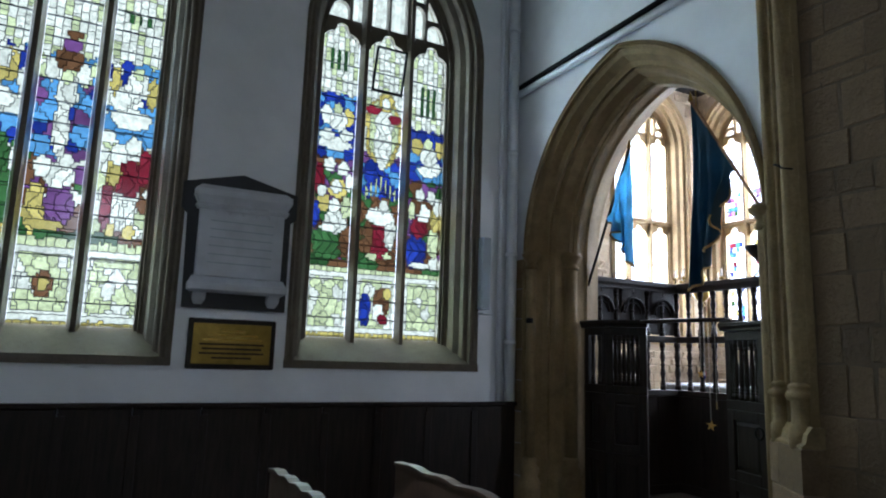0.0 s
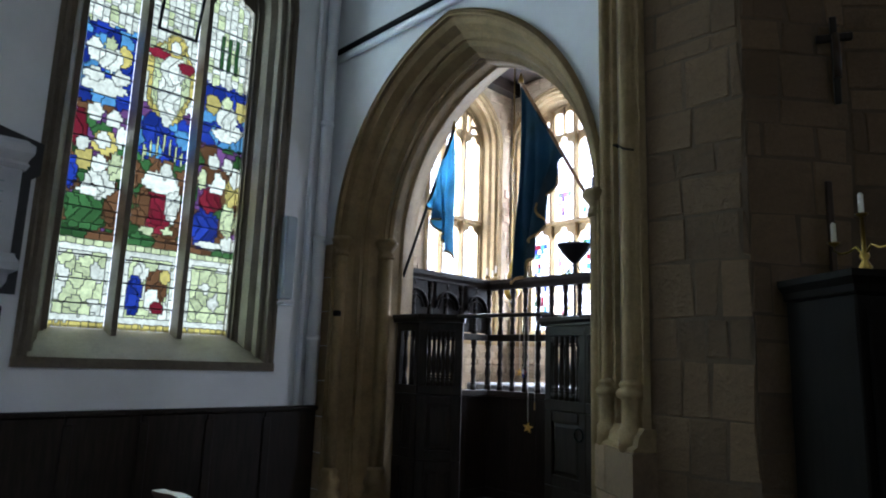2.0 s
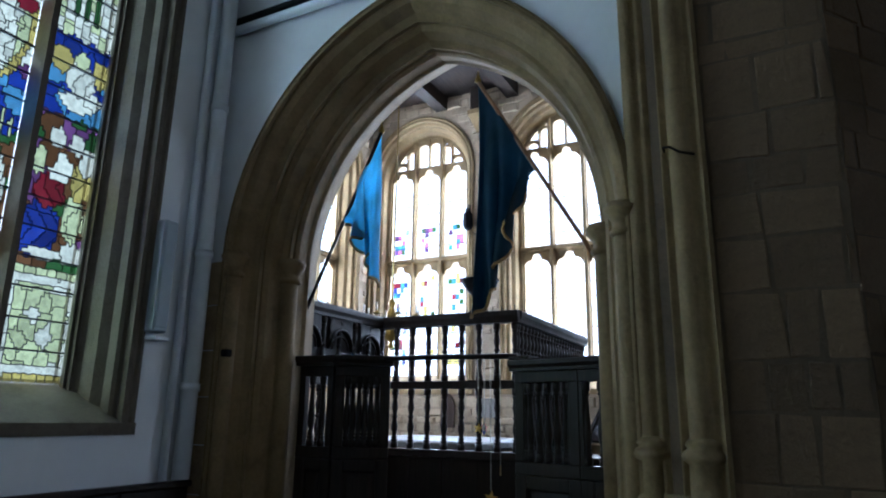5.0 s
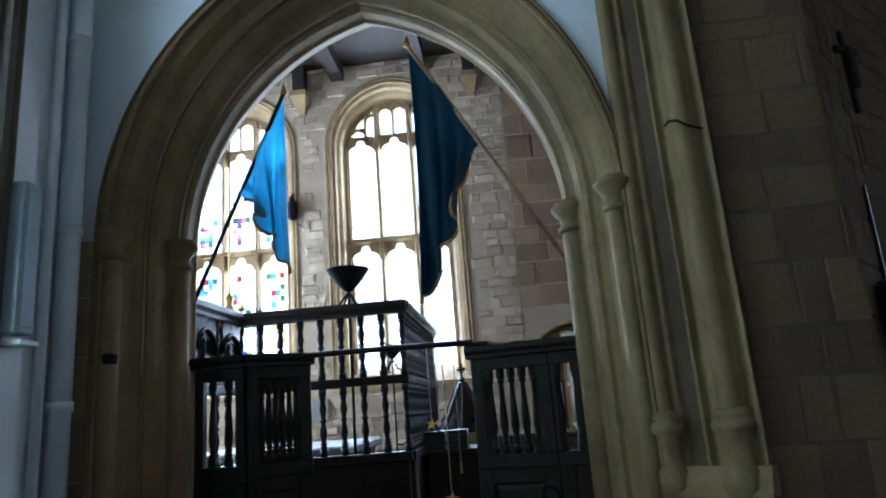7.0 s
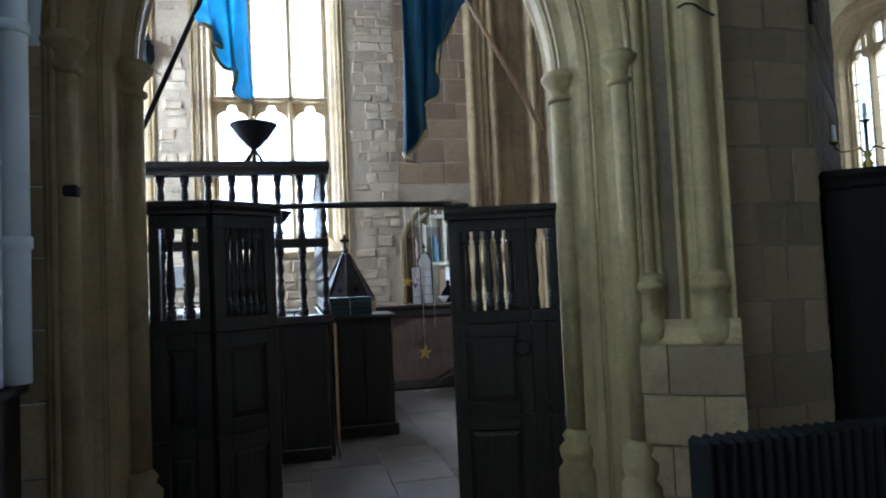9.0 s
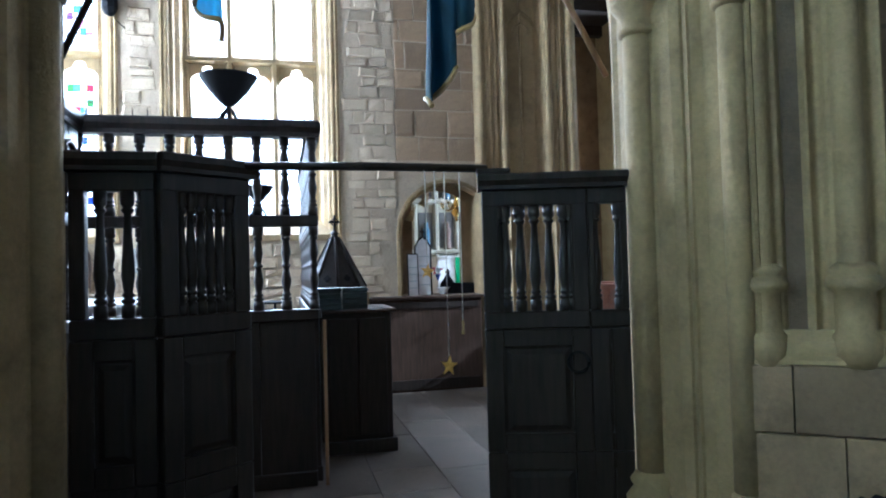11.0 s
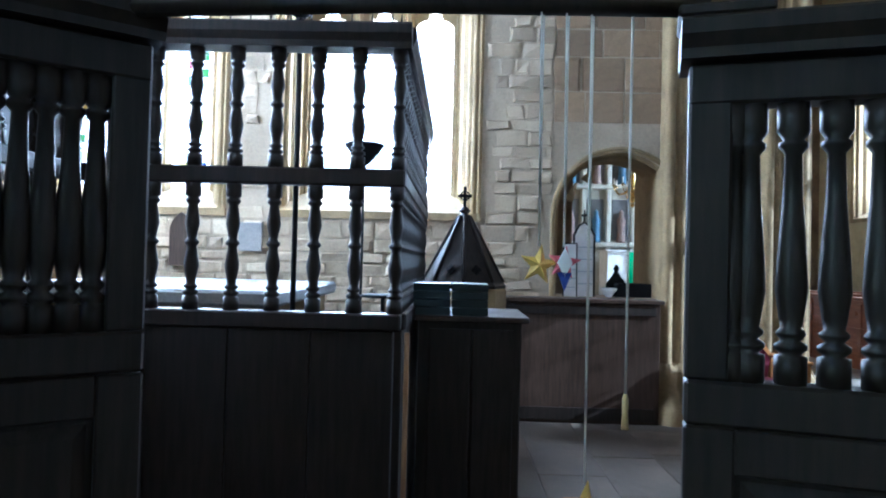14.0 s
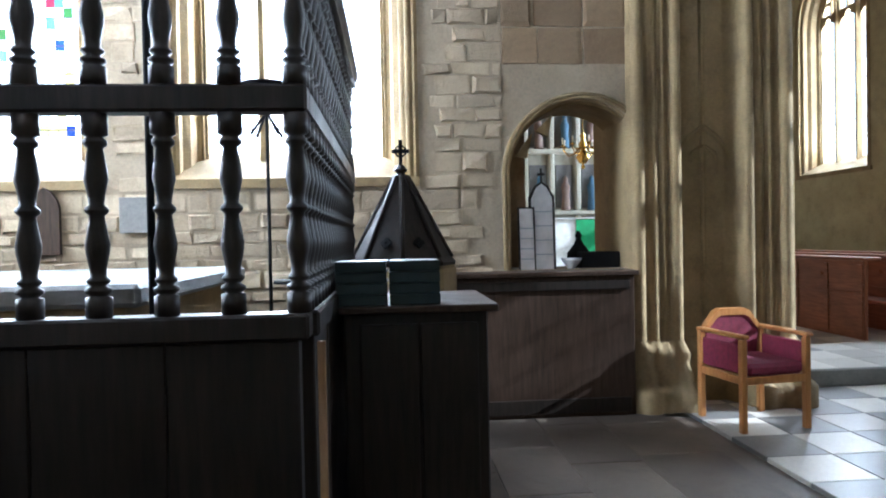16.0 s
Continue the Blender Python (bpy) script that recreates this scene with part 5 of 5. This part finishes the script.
part("body", Shape().box(-0.35, 0.35, -1.0, 1.0, 0, 1.0, 0.01), LINEN, altar)
part("frontal", Shape().box(-0.37, -0.352, -0.6, 0.6, 0.3, 0.99, 0.004), GREEN_CLOTH, altar)
part("emblem", Shape().lathe([(0.0, 0.62), (0.1, 0.68), (0.17, 0.8), (0.17, 0.86)], -0.37, 0, 0, 10), RED_CARD, altar)
part("cloth", Shape().box(-0.38, 0.38, -1.03, 1.03, 1.002, 1.02, 0.004), LINEN, altar)
tagged(part("altar_step", Shape().box(15.4, 17.4, -2.2, 2.2, 0.15, 0.68, 0.01), TILE_G), "stone altar step", "step", kind="structure")
CREAM = stone_mat("cream_stone", (0.4, 0.38, 0.3), (0.55, 0.52, 0.42), (0.3, 0.27, 0.2), None)
rer = thing("reredos", "pale carved stone reredos with niches and painted statues", "reredos", pose(17.2, 0.2, 0.68))
part("back", Shape().box(0.05, 0.18, -1.9, 1.9, 0, 4.0, 0.01), CREAM, rer)
for k in range(8):
    part("pilaster", Shape().box(-0.08, 0.05, -1.9 + 0.52 * k, -1.8 + 0.52 * k, 0, 4.0, 0.02), CREAM, rer)
for z in (1.1, 2.3, 3.4):
    part("string_course", Shape().box(-0.12, 0.049, -1.9, 1.9, z, z + 0.1, 0.02), CREAM, rer)
for k in range(7):
    for z in (1.2, 2.4):
        part("niche", Shape().box(0.02, 0.049, -1.77 + 0.52 * k, -1.42 + 0.52 * k, z + 0.05, z + 0.9, 0.01), TILE_G, rer)
        st = thing("statue", "small painted statue standing in a niche", "statue", pose(17.15, 0.2 - 1.6 + 0.52 * k, 0.68 + z), "niche statues")
        part("figure", Shape().lathe([(0.1, 0), (0.09, 0.05), (0.07, 0.3), (0.09, 0.45), (0.04, 0.56), (0.05, 0.62), (0.0, 0.69)], n=8), [plain_mat("statue_blue", (0.06, 0.13, 0.2), 0.7), plain_mat("statue_red", (0.2, 0.13, 0.1), 0.7)][(k + int(z)) % 2], st)

# ---- aisle: wall fittings ----
dado = tagged(new("dado"), "dark oak boarded dado along the aisle wall", "dado", kind="structure")
for k in range(16):
    x0 = -4.18 + 0.505 * k
    part("board", Shape().box(x0, x0 + 0.5, NY - 0.045, NY - 0.003, 0, 1.0, 0.006), OAK, dado)
    part("stile", Shape().box(x0 - 0.02, x0 + 0.05, NY - 0.06, NY - 0.046, 0.1, 0.95, 0.004), OAK, dado)
part("capping", Shape().box(-4.2, 3.9, NY - 0.08, NY - 0.003, 1.002, 1.04, 0.01), OAK, dado)

mon = thing("memorial", "pale marble wall memorial on a black slate backing", "memorial")
bx = [(0.57, 1.83), (1.54, 1.83), (1.54, 2.88), (1.03, 2.99), (0.57, 2.88)]
part("backing", Shape().loft([[(x, y, z) for x, z in [(0.64, 1.8), (1.48, 1.8), (1.48, 2.58), (1.53, 2.62), (1.53, 2.84), (1.05, 2.96), (0.57, 2.84), (0.57, 2.62), (0.62, 2.58)]] for y in (NY - 0.035, NY - 0.003)], True, 0, False, True), SLATE, mon)
part("inscription_panel", Shape().box(0.71, 1.41, NY - 0.1, NY - 0.036, 2.06, 2.62, 0.006), MARBLE, mon)
part("cornice", Shape().loft([[(x - e, NY - d, z), (x2 + e, NY - d, z), (x2 + e, NY - 0.036, z), (x - e, NY - 0.036, z)] for x, x2, e, d, z in [(0.69, 1.43, 0, 0.1, 2.62), (0.69, 1.43, 0.015, 0.12, 2.65), (0.69, 1.43, 0.0, 0.115, 2.67), (0.69, 1.43, 0.03, 0.15, 2.73), (0.69, 1.43, 0.03, 0.15, 2.78), (0.69, 1.43, -0.02, 0.11, 2.82)]], True, 0, False, True), MARBLE, mon)
part("sill_slab", Shape().loft([[(0.69 - e, NY - d, z), (1.43 + e, NY - d, z), (1.43 + e, NY - 0.036, z), (0.69 - e, NY - 0.036, z)] for e, d, z in ((0.0, 0.1, 1.93), (0.03, 0.14, 1.95), (0.03, 0.14, 2.0), (0.01, 0.12, 2.03), (0.0, 0.1, 2.06))], True, 0, False, True), MARBLE, mon)
for x in (0.76, 1.36):
    part("bracket", Shape().loft([[(x - w, NY - d, z), (x + w, NY - d, z), (x + w, NY - 0.036, z), (x - w, NY - 0.036, z)] for w, d, z in ((0.03, 0.05, 1.83), (0.05, 0.09, 1.87), (0.05, 0.12, 1.925))], True, 0, False, True), MARBLE, mon)
for k in range(6):
    part("inscription_line", Shape().box(0.8, 1.32, NY - 0.102, NY - 0.0995, 2.52 - 0.07 * k, 2.53 - 0.07 * k), GREY_PAINT, mon)
for k in range(5):
    part("gutta", Shape().box(0.83 + 0.11 * k, 0.85 + 0.11 * k, NY - 0.115, NY - 0.1005, 2.585, 2.615, 0.003), MARBLE, mon)
pl = thing("brass_plaque", "engraved brass plaque in a dark wooden frame", "plaque")
part("frame", Shape().box(0.71, 1.42, NY - 0.03, NY - 0.003, 1.31, 1.72, 0.008), OAK, pl)
part("plate", Shape().box(0.75, 1.38, NY - 0.036, NY - 0.0305, 1.35, 1.68, 0.002), BRASS, pl)
for k in range(7):
    w = (0.1, 0.2, 0.24, 0.26, 0.24, 0.26, 0.16)[k]
    part("inscription_line", Shape().box(1.065 - w, 1.065 + w, NY - 0.0385, NY - 0.0362, 1.615 - 0.037 * k, 1.63 - 0.037 * k), GOLD if k < 3 else OAK_BROWN, pl)

sp = thing("wall_speaker", "slim grey column loudspeaker on the wall", "loudspeaker")
part("cabinet", Shape().box(3.43, 3.54, NY - 0.1, NY - 0.01, 1.95, 2.68, 0.01), GREY_PAINT, sp)
part("grille", Shape().box(3.44, 3.53, NY - 0.108, NY - 0.101, 1.98, 2.65, 0.004), GREY_PAINT, sp)
part("bracket", Shape().box(3.44, 3.56, NY - 0.12, NY - 0.005, 1.9, 1.925, 0.004), PAINT, sp)
pipe = thing("downpipe", "white painted downpipe in the corner", "pipe")
part("pipe", Shape().tube([(3.8, NY - 0.07, 1.05), (3.8, NY - 0.07, 7.4)], 0.055, 14), PAINT, pipe)
for z in (1.6, 2.5, 3.6, 5.0):
    part("collar", Shape().tube([(3.8, NY - 0.07, z), (3.8, NY - 0.07, z + 0.05)], 0.064, 14), PAINT, pipe)
part("side_pipe", Shape().tube([(3.68, NY - 0.04, 1.05), (3.68, NY - 0.04, 7.4)], 0.025, 10), PAINT, pipe)
hp = thing("wall_conduit", "pale pipe and dark cable along the arch wall", "pipe")
part("pipe", Shape().tube([(AX - 0.06, NY - 0.06, 4.29), (AX - 0.06, 4.2, 4.315), (AX - 0.06, 2.82, 4.34)], 0.035, 10), PAINT, hp)
part("cable", Shape().tube([(AX - 0.05, NY - 0.06, 4.38), (AX - 0.05, 4.2, 4.405), (AX - 0.05, 2.82, 4.43)], 0.025, 8), IRON, hp)
jp = thing("corner_post", "dark roof post end in the wall corner", "roof post")
part("post", Shape().box(3.5, 3.9, 5.5, 5.68, 5.5, 7.25, 0.02), ROOF_OAK, jp)

# pews, with shaped tops to their backs
for x, y0, y1 in ((-0.45, 2.6, 3.75), (0.98, 2.55, 3.85), (1.75, 1.6, 3.85)):
    pw = thing("pew", "dark oak pew with a wavy shaped top edge", "pew", None, "aisle pews")
    n = 24
    top = [(y0 + (y1 - y0) * k / n, 0.8 + 0.02 * abs(math.sin(k * 0.8))) for k in range(n + 1)]
    for d in [0]:
        s = Shape()
        s.loft([[(x, y, 0.05), (x, y, z), (x + 0.035, y, z), (x + 0.035, y, 0.05)] for y, z in top], True, 0, False, True)
        part("backrest", s, OAK_BROWN, pw)
    part("seat", Shape().box(x + 0.036, x + 0.36, y0 + 0.04, y1 - 0.04, 0.41, 0.445, 0.006), OAK_BROWN, pw)
    for y in (y0, y1):
        part("bench_end", Shape().box(x - 0.01, x + 0.4, y - 0.02, y + 0.02, 0, 0.62, 0.012), OAK_BROWN, pw)
    part("cap_rail", Shape().loft([[(x - 0.012, y, z), (x - 0.012, y, z + 0.018), (x + 0.047, y, z + 0.018), (x + 0.047, y, z)] for y, z in top], True, 0, False, True), OAK_BROWN, pw)

# cabinet, candlestick and cross on the pier wall
CANT = pose(3.74, 1.86, 0, 0, 0, -38.05)
cab = thing("tall_cabinet", "tall dark oak cabinet against the stone wall", "cabinet", CANT @ pose(0.12, -0.03, 0))
part("body", Shape().box(0.03, 1.05, -0.46, 0, 0, 1.79, 0.008), BLACK_OAK, cab)
part("cornice", Shape().loft([[(0.03 - g, -0.46 - g, z), (1.05 + g, -0.46 - g, z), (1.05 + g, 0, z), (0.03 - g, 0, z)] for g, z in ((0, 1.791), (0.01, 1.8), (0.015, 1.83), (0.04, 1.86), (0.04, 1.89))], True, 0, False, True), BLACK_OAK, cab)
for x0, x1 in ((0.07, 0.53), (0.55, 1.01)):
    d = part("door", Shape().box(x0, x1, -0.482, -0.461, 0.12, 1.72, 0.005), BLACK_OAK, cab)
    part("door_panel", Shape().box(x0 + 0.09, x1 - 0.09, -0.492, -0.483, 0.3, 1.56, 0.004), BLACK_OAK, d)
cs = thing("candelabrum", "brass three-branched candlestick with white candles", "candlestick", CANT @ pose(0.38, -0.28, 1.89, 0, 0, 99))
part("stem", Shape().lathe([(0.05, 0), (0.05, 0.012), (0.02, 0.03), (0.03, 0.05), (0.012, 0.08), (0.025, 0.1), (0.01, 0.13), (0.01, 0.29)], n=12), BRASS, cs)
for dx, h in ((-0.16, 0.19), (0, 0.3), (0.16, 0.19)):
    if dx:
        part("branch", Shape().tube([(dx * t, 0, z) for t, z in ((0, 0.1), (0.25, 0.15), (0.5, 0.13), (0.8, 0.13), (1, 0.15), (1, h - 0.01))], 0.006, 6), BRASS, cs)
    part("drip_pan", Shape().lathe([(0.008, h - 0.02), (0.028, h - 0.005), (0.028, h), (0.012, h)], dx, 0, 0, 10), BRASS, cs)
    part("candle", Shape().lathe([(0.012, h), (0.012, h + 0.09), (0.003, h + 0.1)], dx, 0, 0, 10), WAX, cs)
cr = thing("wall_cross", "dark wooden crucifix cross on the stone wall", "cross", CANT @ pose(0.48, -0.062, 0, 0, 0, -25))
part("upright", Shape().box(-0.016, 0.016, -0.012, 0.012, 2.82, 3.3, 0.005), OAK, cr)
part("crossbar", Shape().box(-0.085, 0.085, -0.02, 0.006, 3.16, 3.2, 0.005), OAK, cr)
part("carved_figure", Shape().tube([(0, -0.03, 2.95), (0, -0.035, 3.08), (0, -0.03, 3.19)], 0.02, 6), OAK_BROWN, cr)
# The slit's shade, put in as a dark strip rather than a cut recess.
slot = thing("wall_slot", "narrow dark strip standing for a shaded slit in the stone wall", "strip", CANT @ pose(0.43, -0.012, 0))
part("strip", Shape().box(-0.016, 0.016, -0.012, 0.014, 1.93, 2.42, 0.004), OAK_BROWN, slot)
rad = thing("radiator", "dark cast iron column radiator under the pier", "radiator")
for k in range(18):
    y = 1.75 + 0.06 * k
    part("column", Shape().box(3.42, 3.58, y, y + 0.05, 0.1, 0.63, 0.02), IRON, rad)
part("pipe", Shape().tube([(3.5, 1.7, 0.14), (3.5, 2.85, 0.14)], 0.02, 8), IRON, rad)

# ---- stones, flags and tiles ----
def stone_box_mesh(name, w, h, d, rng, material):
    """One rough block: front face bulged and its corners uneven. Front looks along local -y, foot in the middle."""
    j = lambda a: rng.uniform(-a, a) * (2.2 if w < 0.36 else 1.0)
    fr = [(-w / 2 + j(0.006) + 0.004, -d, 0.004 + j(0.004)), (w / 2 - 0.004 + j(0.006), -d, 0.004 + j(0.004)), (w / 2 - 0.004 + j(0.006), -d, h - 0.004 + j(0.004)), (-w / 2 + 0.004 + j(0.006), -d, h - 0.004 + j(0.004))]
    flat = d < 0.0055
    inn = [(u * (1 - 0.012 / w if flat else 0.8), -d - (0.002 if flat else 0.008) + j(0.0012 if flat else 0.006), h / 2 + (z - h / 2) * (1 - 0.012 / h if flat else 0.75)) for u, _, z in fr]
    bk = [(u, 0.01, z) for u, _, z in fr]
    return Shape().loft([bk, fr, inn], True, 0, False).add(inn, [(0, 1, 2, 3)])


def stonework(parent, place, u0, u1, z0, z1, course, lmin, lmax, seed, mat_one, mat_all, skip, near, proud, angle, budget=300):
    """Courses of uneven stones over a wall face: those near the walk are separate pieces, the rest are joined."""
    rng = random.Random(seed)
    rest, z, count = Shape(), z0, 0
    kinds = {}
    while z < z1 - 0.03:
        h = min(course * (rng.uniform(0.5, 1.55) if proud < 0.005 else rng.uniform(0.75, 1.3)), z1 - z)
        u = u0 - rng.uniform(0, lmin)
        while u < u1:
            w = rng.uniform(lmin, lmax)
            a, b = max(u, u0), min(u + w, u1)
            u += w
            if b - a < 0.04 or skip((a + b) / 2, z + h / 2, (b - a) / 2, h / 2):
                continue
            s = stone_box_mesh("stone", b - a - 0.008, h - 0.008, proud * rng.uniform(0.4, 1.2), rng, mat_one)
            x, y, zz = place((a + b) / 2, 0, z)
            if count < budget and near((a + b) / 2, z):
                count += 1
                part("stone", s, mat_one, parent, "", pose(x, y, zz, 0, 0, angle))
            else:
                m = pose(x, y, zz, 0, 0, angle)
                s.v = [tuple(m @ Vector(p)) for p in s.v]
                rest.add(s.v, s.f)
        z += h
    if rest.v:
        tagged(part("stonework", rest, mat_all, parent), kind="stuff")


def hits(holes, grow):
    def f(u, z, hu, hz):
        for c, a, sill, sp, ap in holes:
            if abs(u - c) < a + grow + hu and z + hz > sill - grow:
                if z - hz < sp:
                    return True
                k = (z - hz - sp) / (ap + grow - sp)
                if k < 1 and abs(u - c) < (a + grow) * math.sqrt(max(0, 1 - k ** 1.8)) + hu * 0.7:
                    return True
        return False
    return f


ehole = hits([(7.25, 0.92, 1.85, 5.35, 6.3), (4.85, 0.92, 1.85, 5.35, 6.3), (2.56, 0.6, 1.1, 1.85, 2.46)], 0.09)
stonework(wall_east, on_east(EX), 3.2, CN, 0.9, 7.0, 0.125, 0.12, 0.34, 31, RUBBLE, RUBBLES, ehole, lambda u, z: u < 4.6 and 1 < z < 4.6, 0.009, -90)
stonework(wall_east, on_east(EX), 2.05, 3.2, 0.0, 7.0, 0.3, 0.35, 0.6, 32, BLOCK, BLOCKS, ehole, lambda u, z: z < 4.5, 0.006, -90)
cw = bpy.data.objects["wall_chapel_north"]
stonework(cw, on_north(CN), 4.8, 9.6, 0.5, 7.0, 0.13, 0.12, 0.34, 33, RUBBLE, RUBBLES, hits([(8.4, 0.88, 1.85, 5.35, 6.3)], 0.09), lambda u, z: False, 0.009, 0)


def canted(x0, y0, x1, y1):
    ln = math.hypot(x1 - x0, y1 - y0)
    cx, cy = (x1 - x0) / ln, (y1 - y0) / ln
    return ln, lambda u, d, z: (x0 + cx * u - cy * d, y0 + cy * u + cx * d, z), math.degrees(math.atan2(cy, cx))


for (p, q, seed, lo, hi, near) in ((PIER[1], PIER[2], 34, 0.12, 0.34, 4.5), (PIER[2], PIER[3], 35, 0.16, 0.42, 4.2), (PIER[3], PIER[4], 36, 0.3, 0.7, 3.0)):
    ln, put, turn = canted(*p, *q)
    stonework(wall_pier, put, 0.0, ln, 0.0, 7.0, 0.2, lo, hi, seed, DIM_PIER_BLOCK, DIM_PIER_BLOCKS, lambda *a: False, lambda u, z: z < near, 0.004, turn, 90)

rng = random.Random(41)
rest = Shape()
y = -3.5
row = 0
while y < 8.2:
    dy = rng.uniform(0.42, 0.62)
    x = -4.2 - rng.uniform(0, 0.5)
    while x < 10.2:
        dx = rng.uniform(0.5, 0.95)
        if not (x + dx > 7.4 and y < 1.86 and y + dy < 2.3):
            h = rng.uniform(-0.004, 0.0)
            sh = Shape().box(-dx / 2 + 0.0015, dx / 2 - 0.0015, -dy / 2 + 0.0015, dy / 2 - 0.0015, -0.04, 0, 0.004)
            m = pose(x + dx / 2, y + dy / 2, h)
            if 3.0 < x < 9.6 and 2.2 < y < 5.6:
                part("flagstone", sh, FLAG, floor, "", m)
            else:
                sh.v = [tuple(m @ Vector(p)) for p in sh.v]
                rest.add(sh.v, sh.f)
        x += dx
    y += dy
tagged(part("flagstones", rest, FLAGS, floor), kind="stuff")
T = 0.42
tile_me = {}
for mt in (TILE_W, TILE_G):
    tile_me[mt] = Shape().box(-T / 2 + 0.003, T / 2 - 0.003, -T / 2 + 0.003, T / 2 - 0.003, -0.03, 0.002, 0.003).mesh("tile", mt)
for i in range(6):
    for k in range(13):
        shared("tile", tile_me[TILE_W if (i + k) % 2 else TILE_G], floor, pose(7.62 + T * i, 1.64 - T * k, 0))
for i in range(14):
    for k in range(9):
        shared("tile", tile_me[TILE_W if (i * 3 + k) % 4 else TILE_G], dais, pose(10.18 + T * i, 0.78 - T * k * 0.5 - 0.21 * k, 0.152))
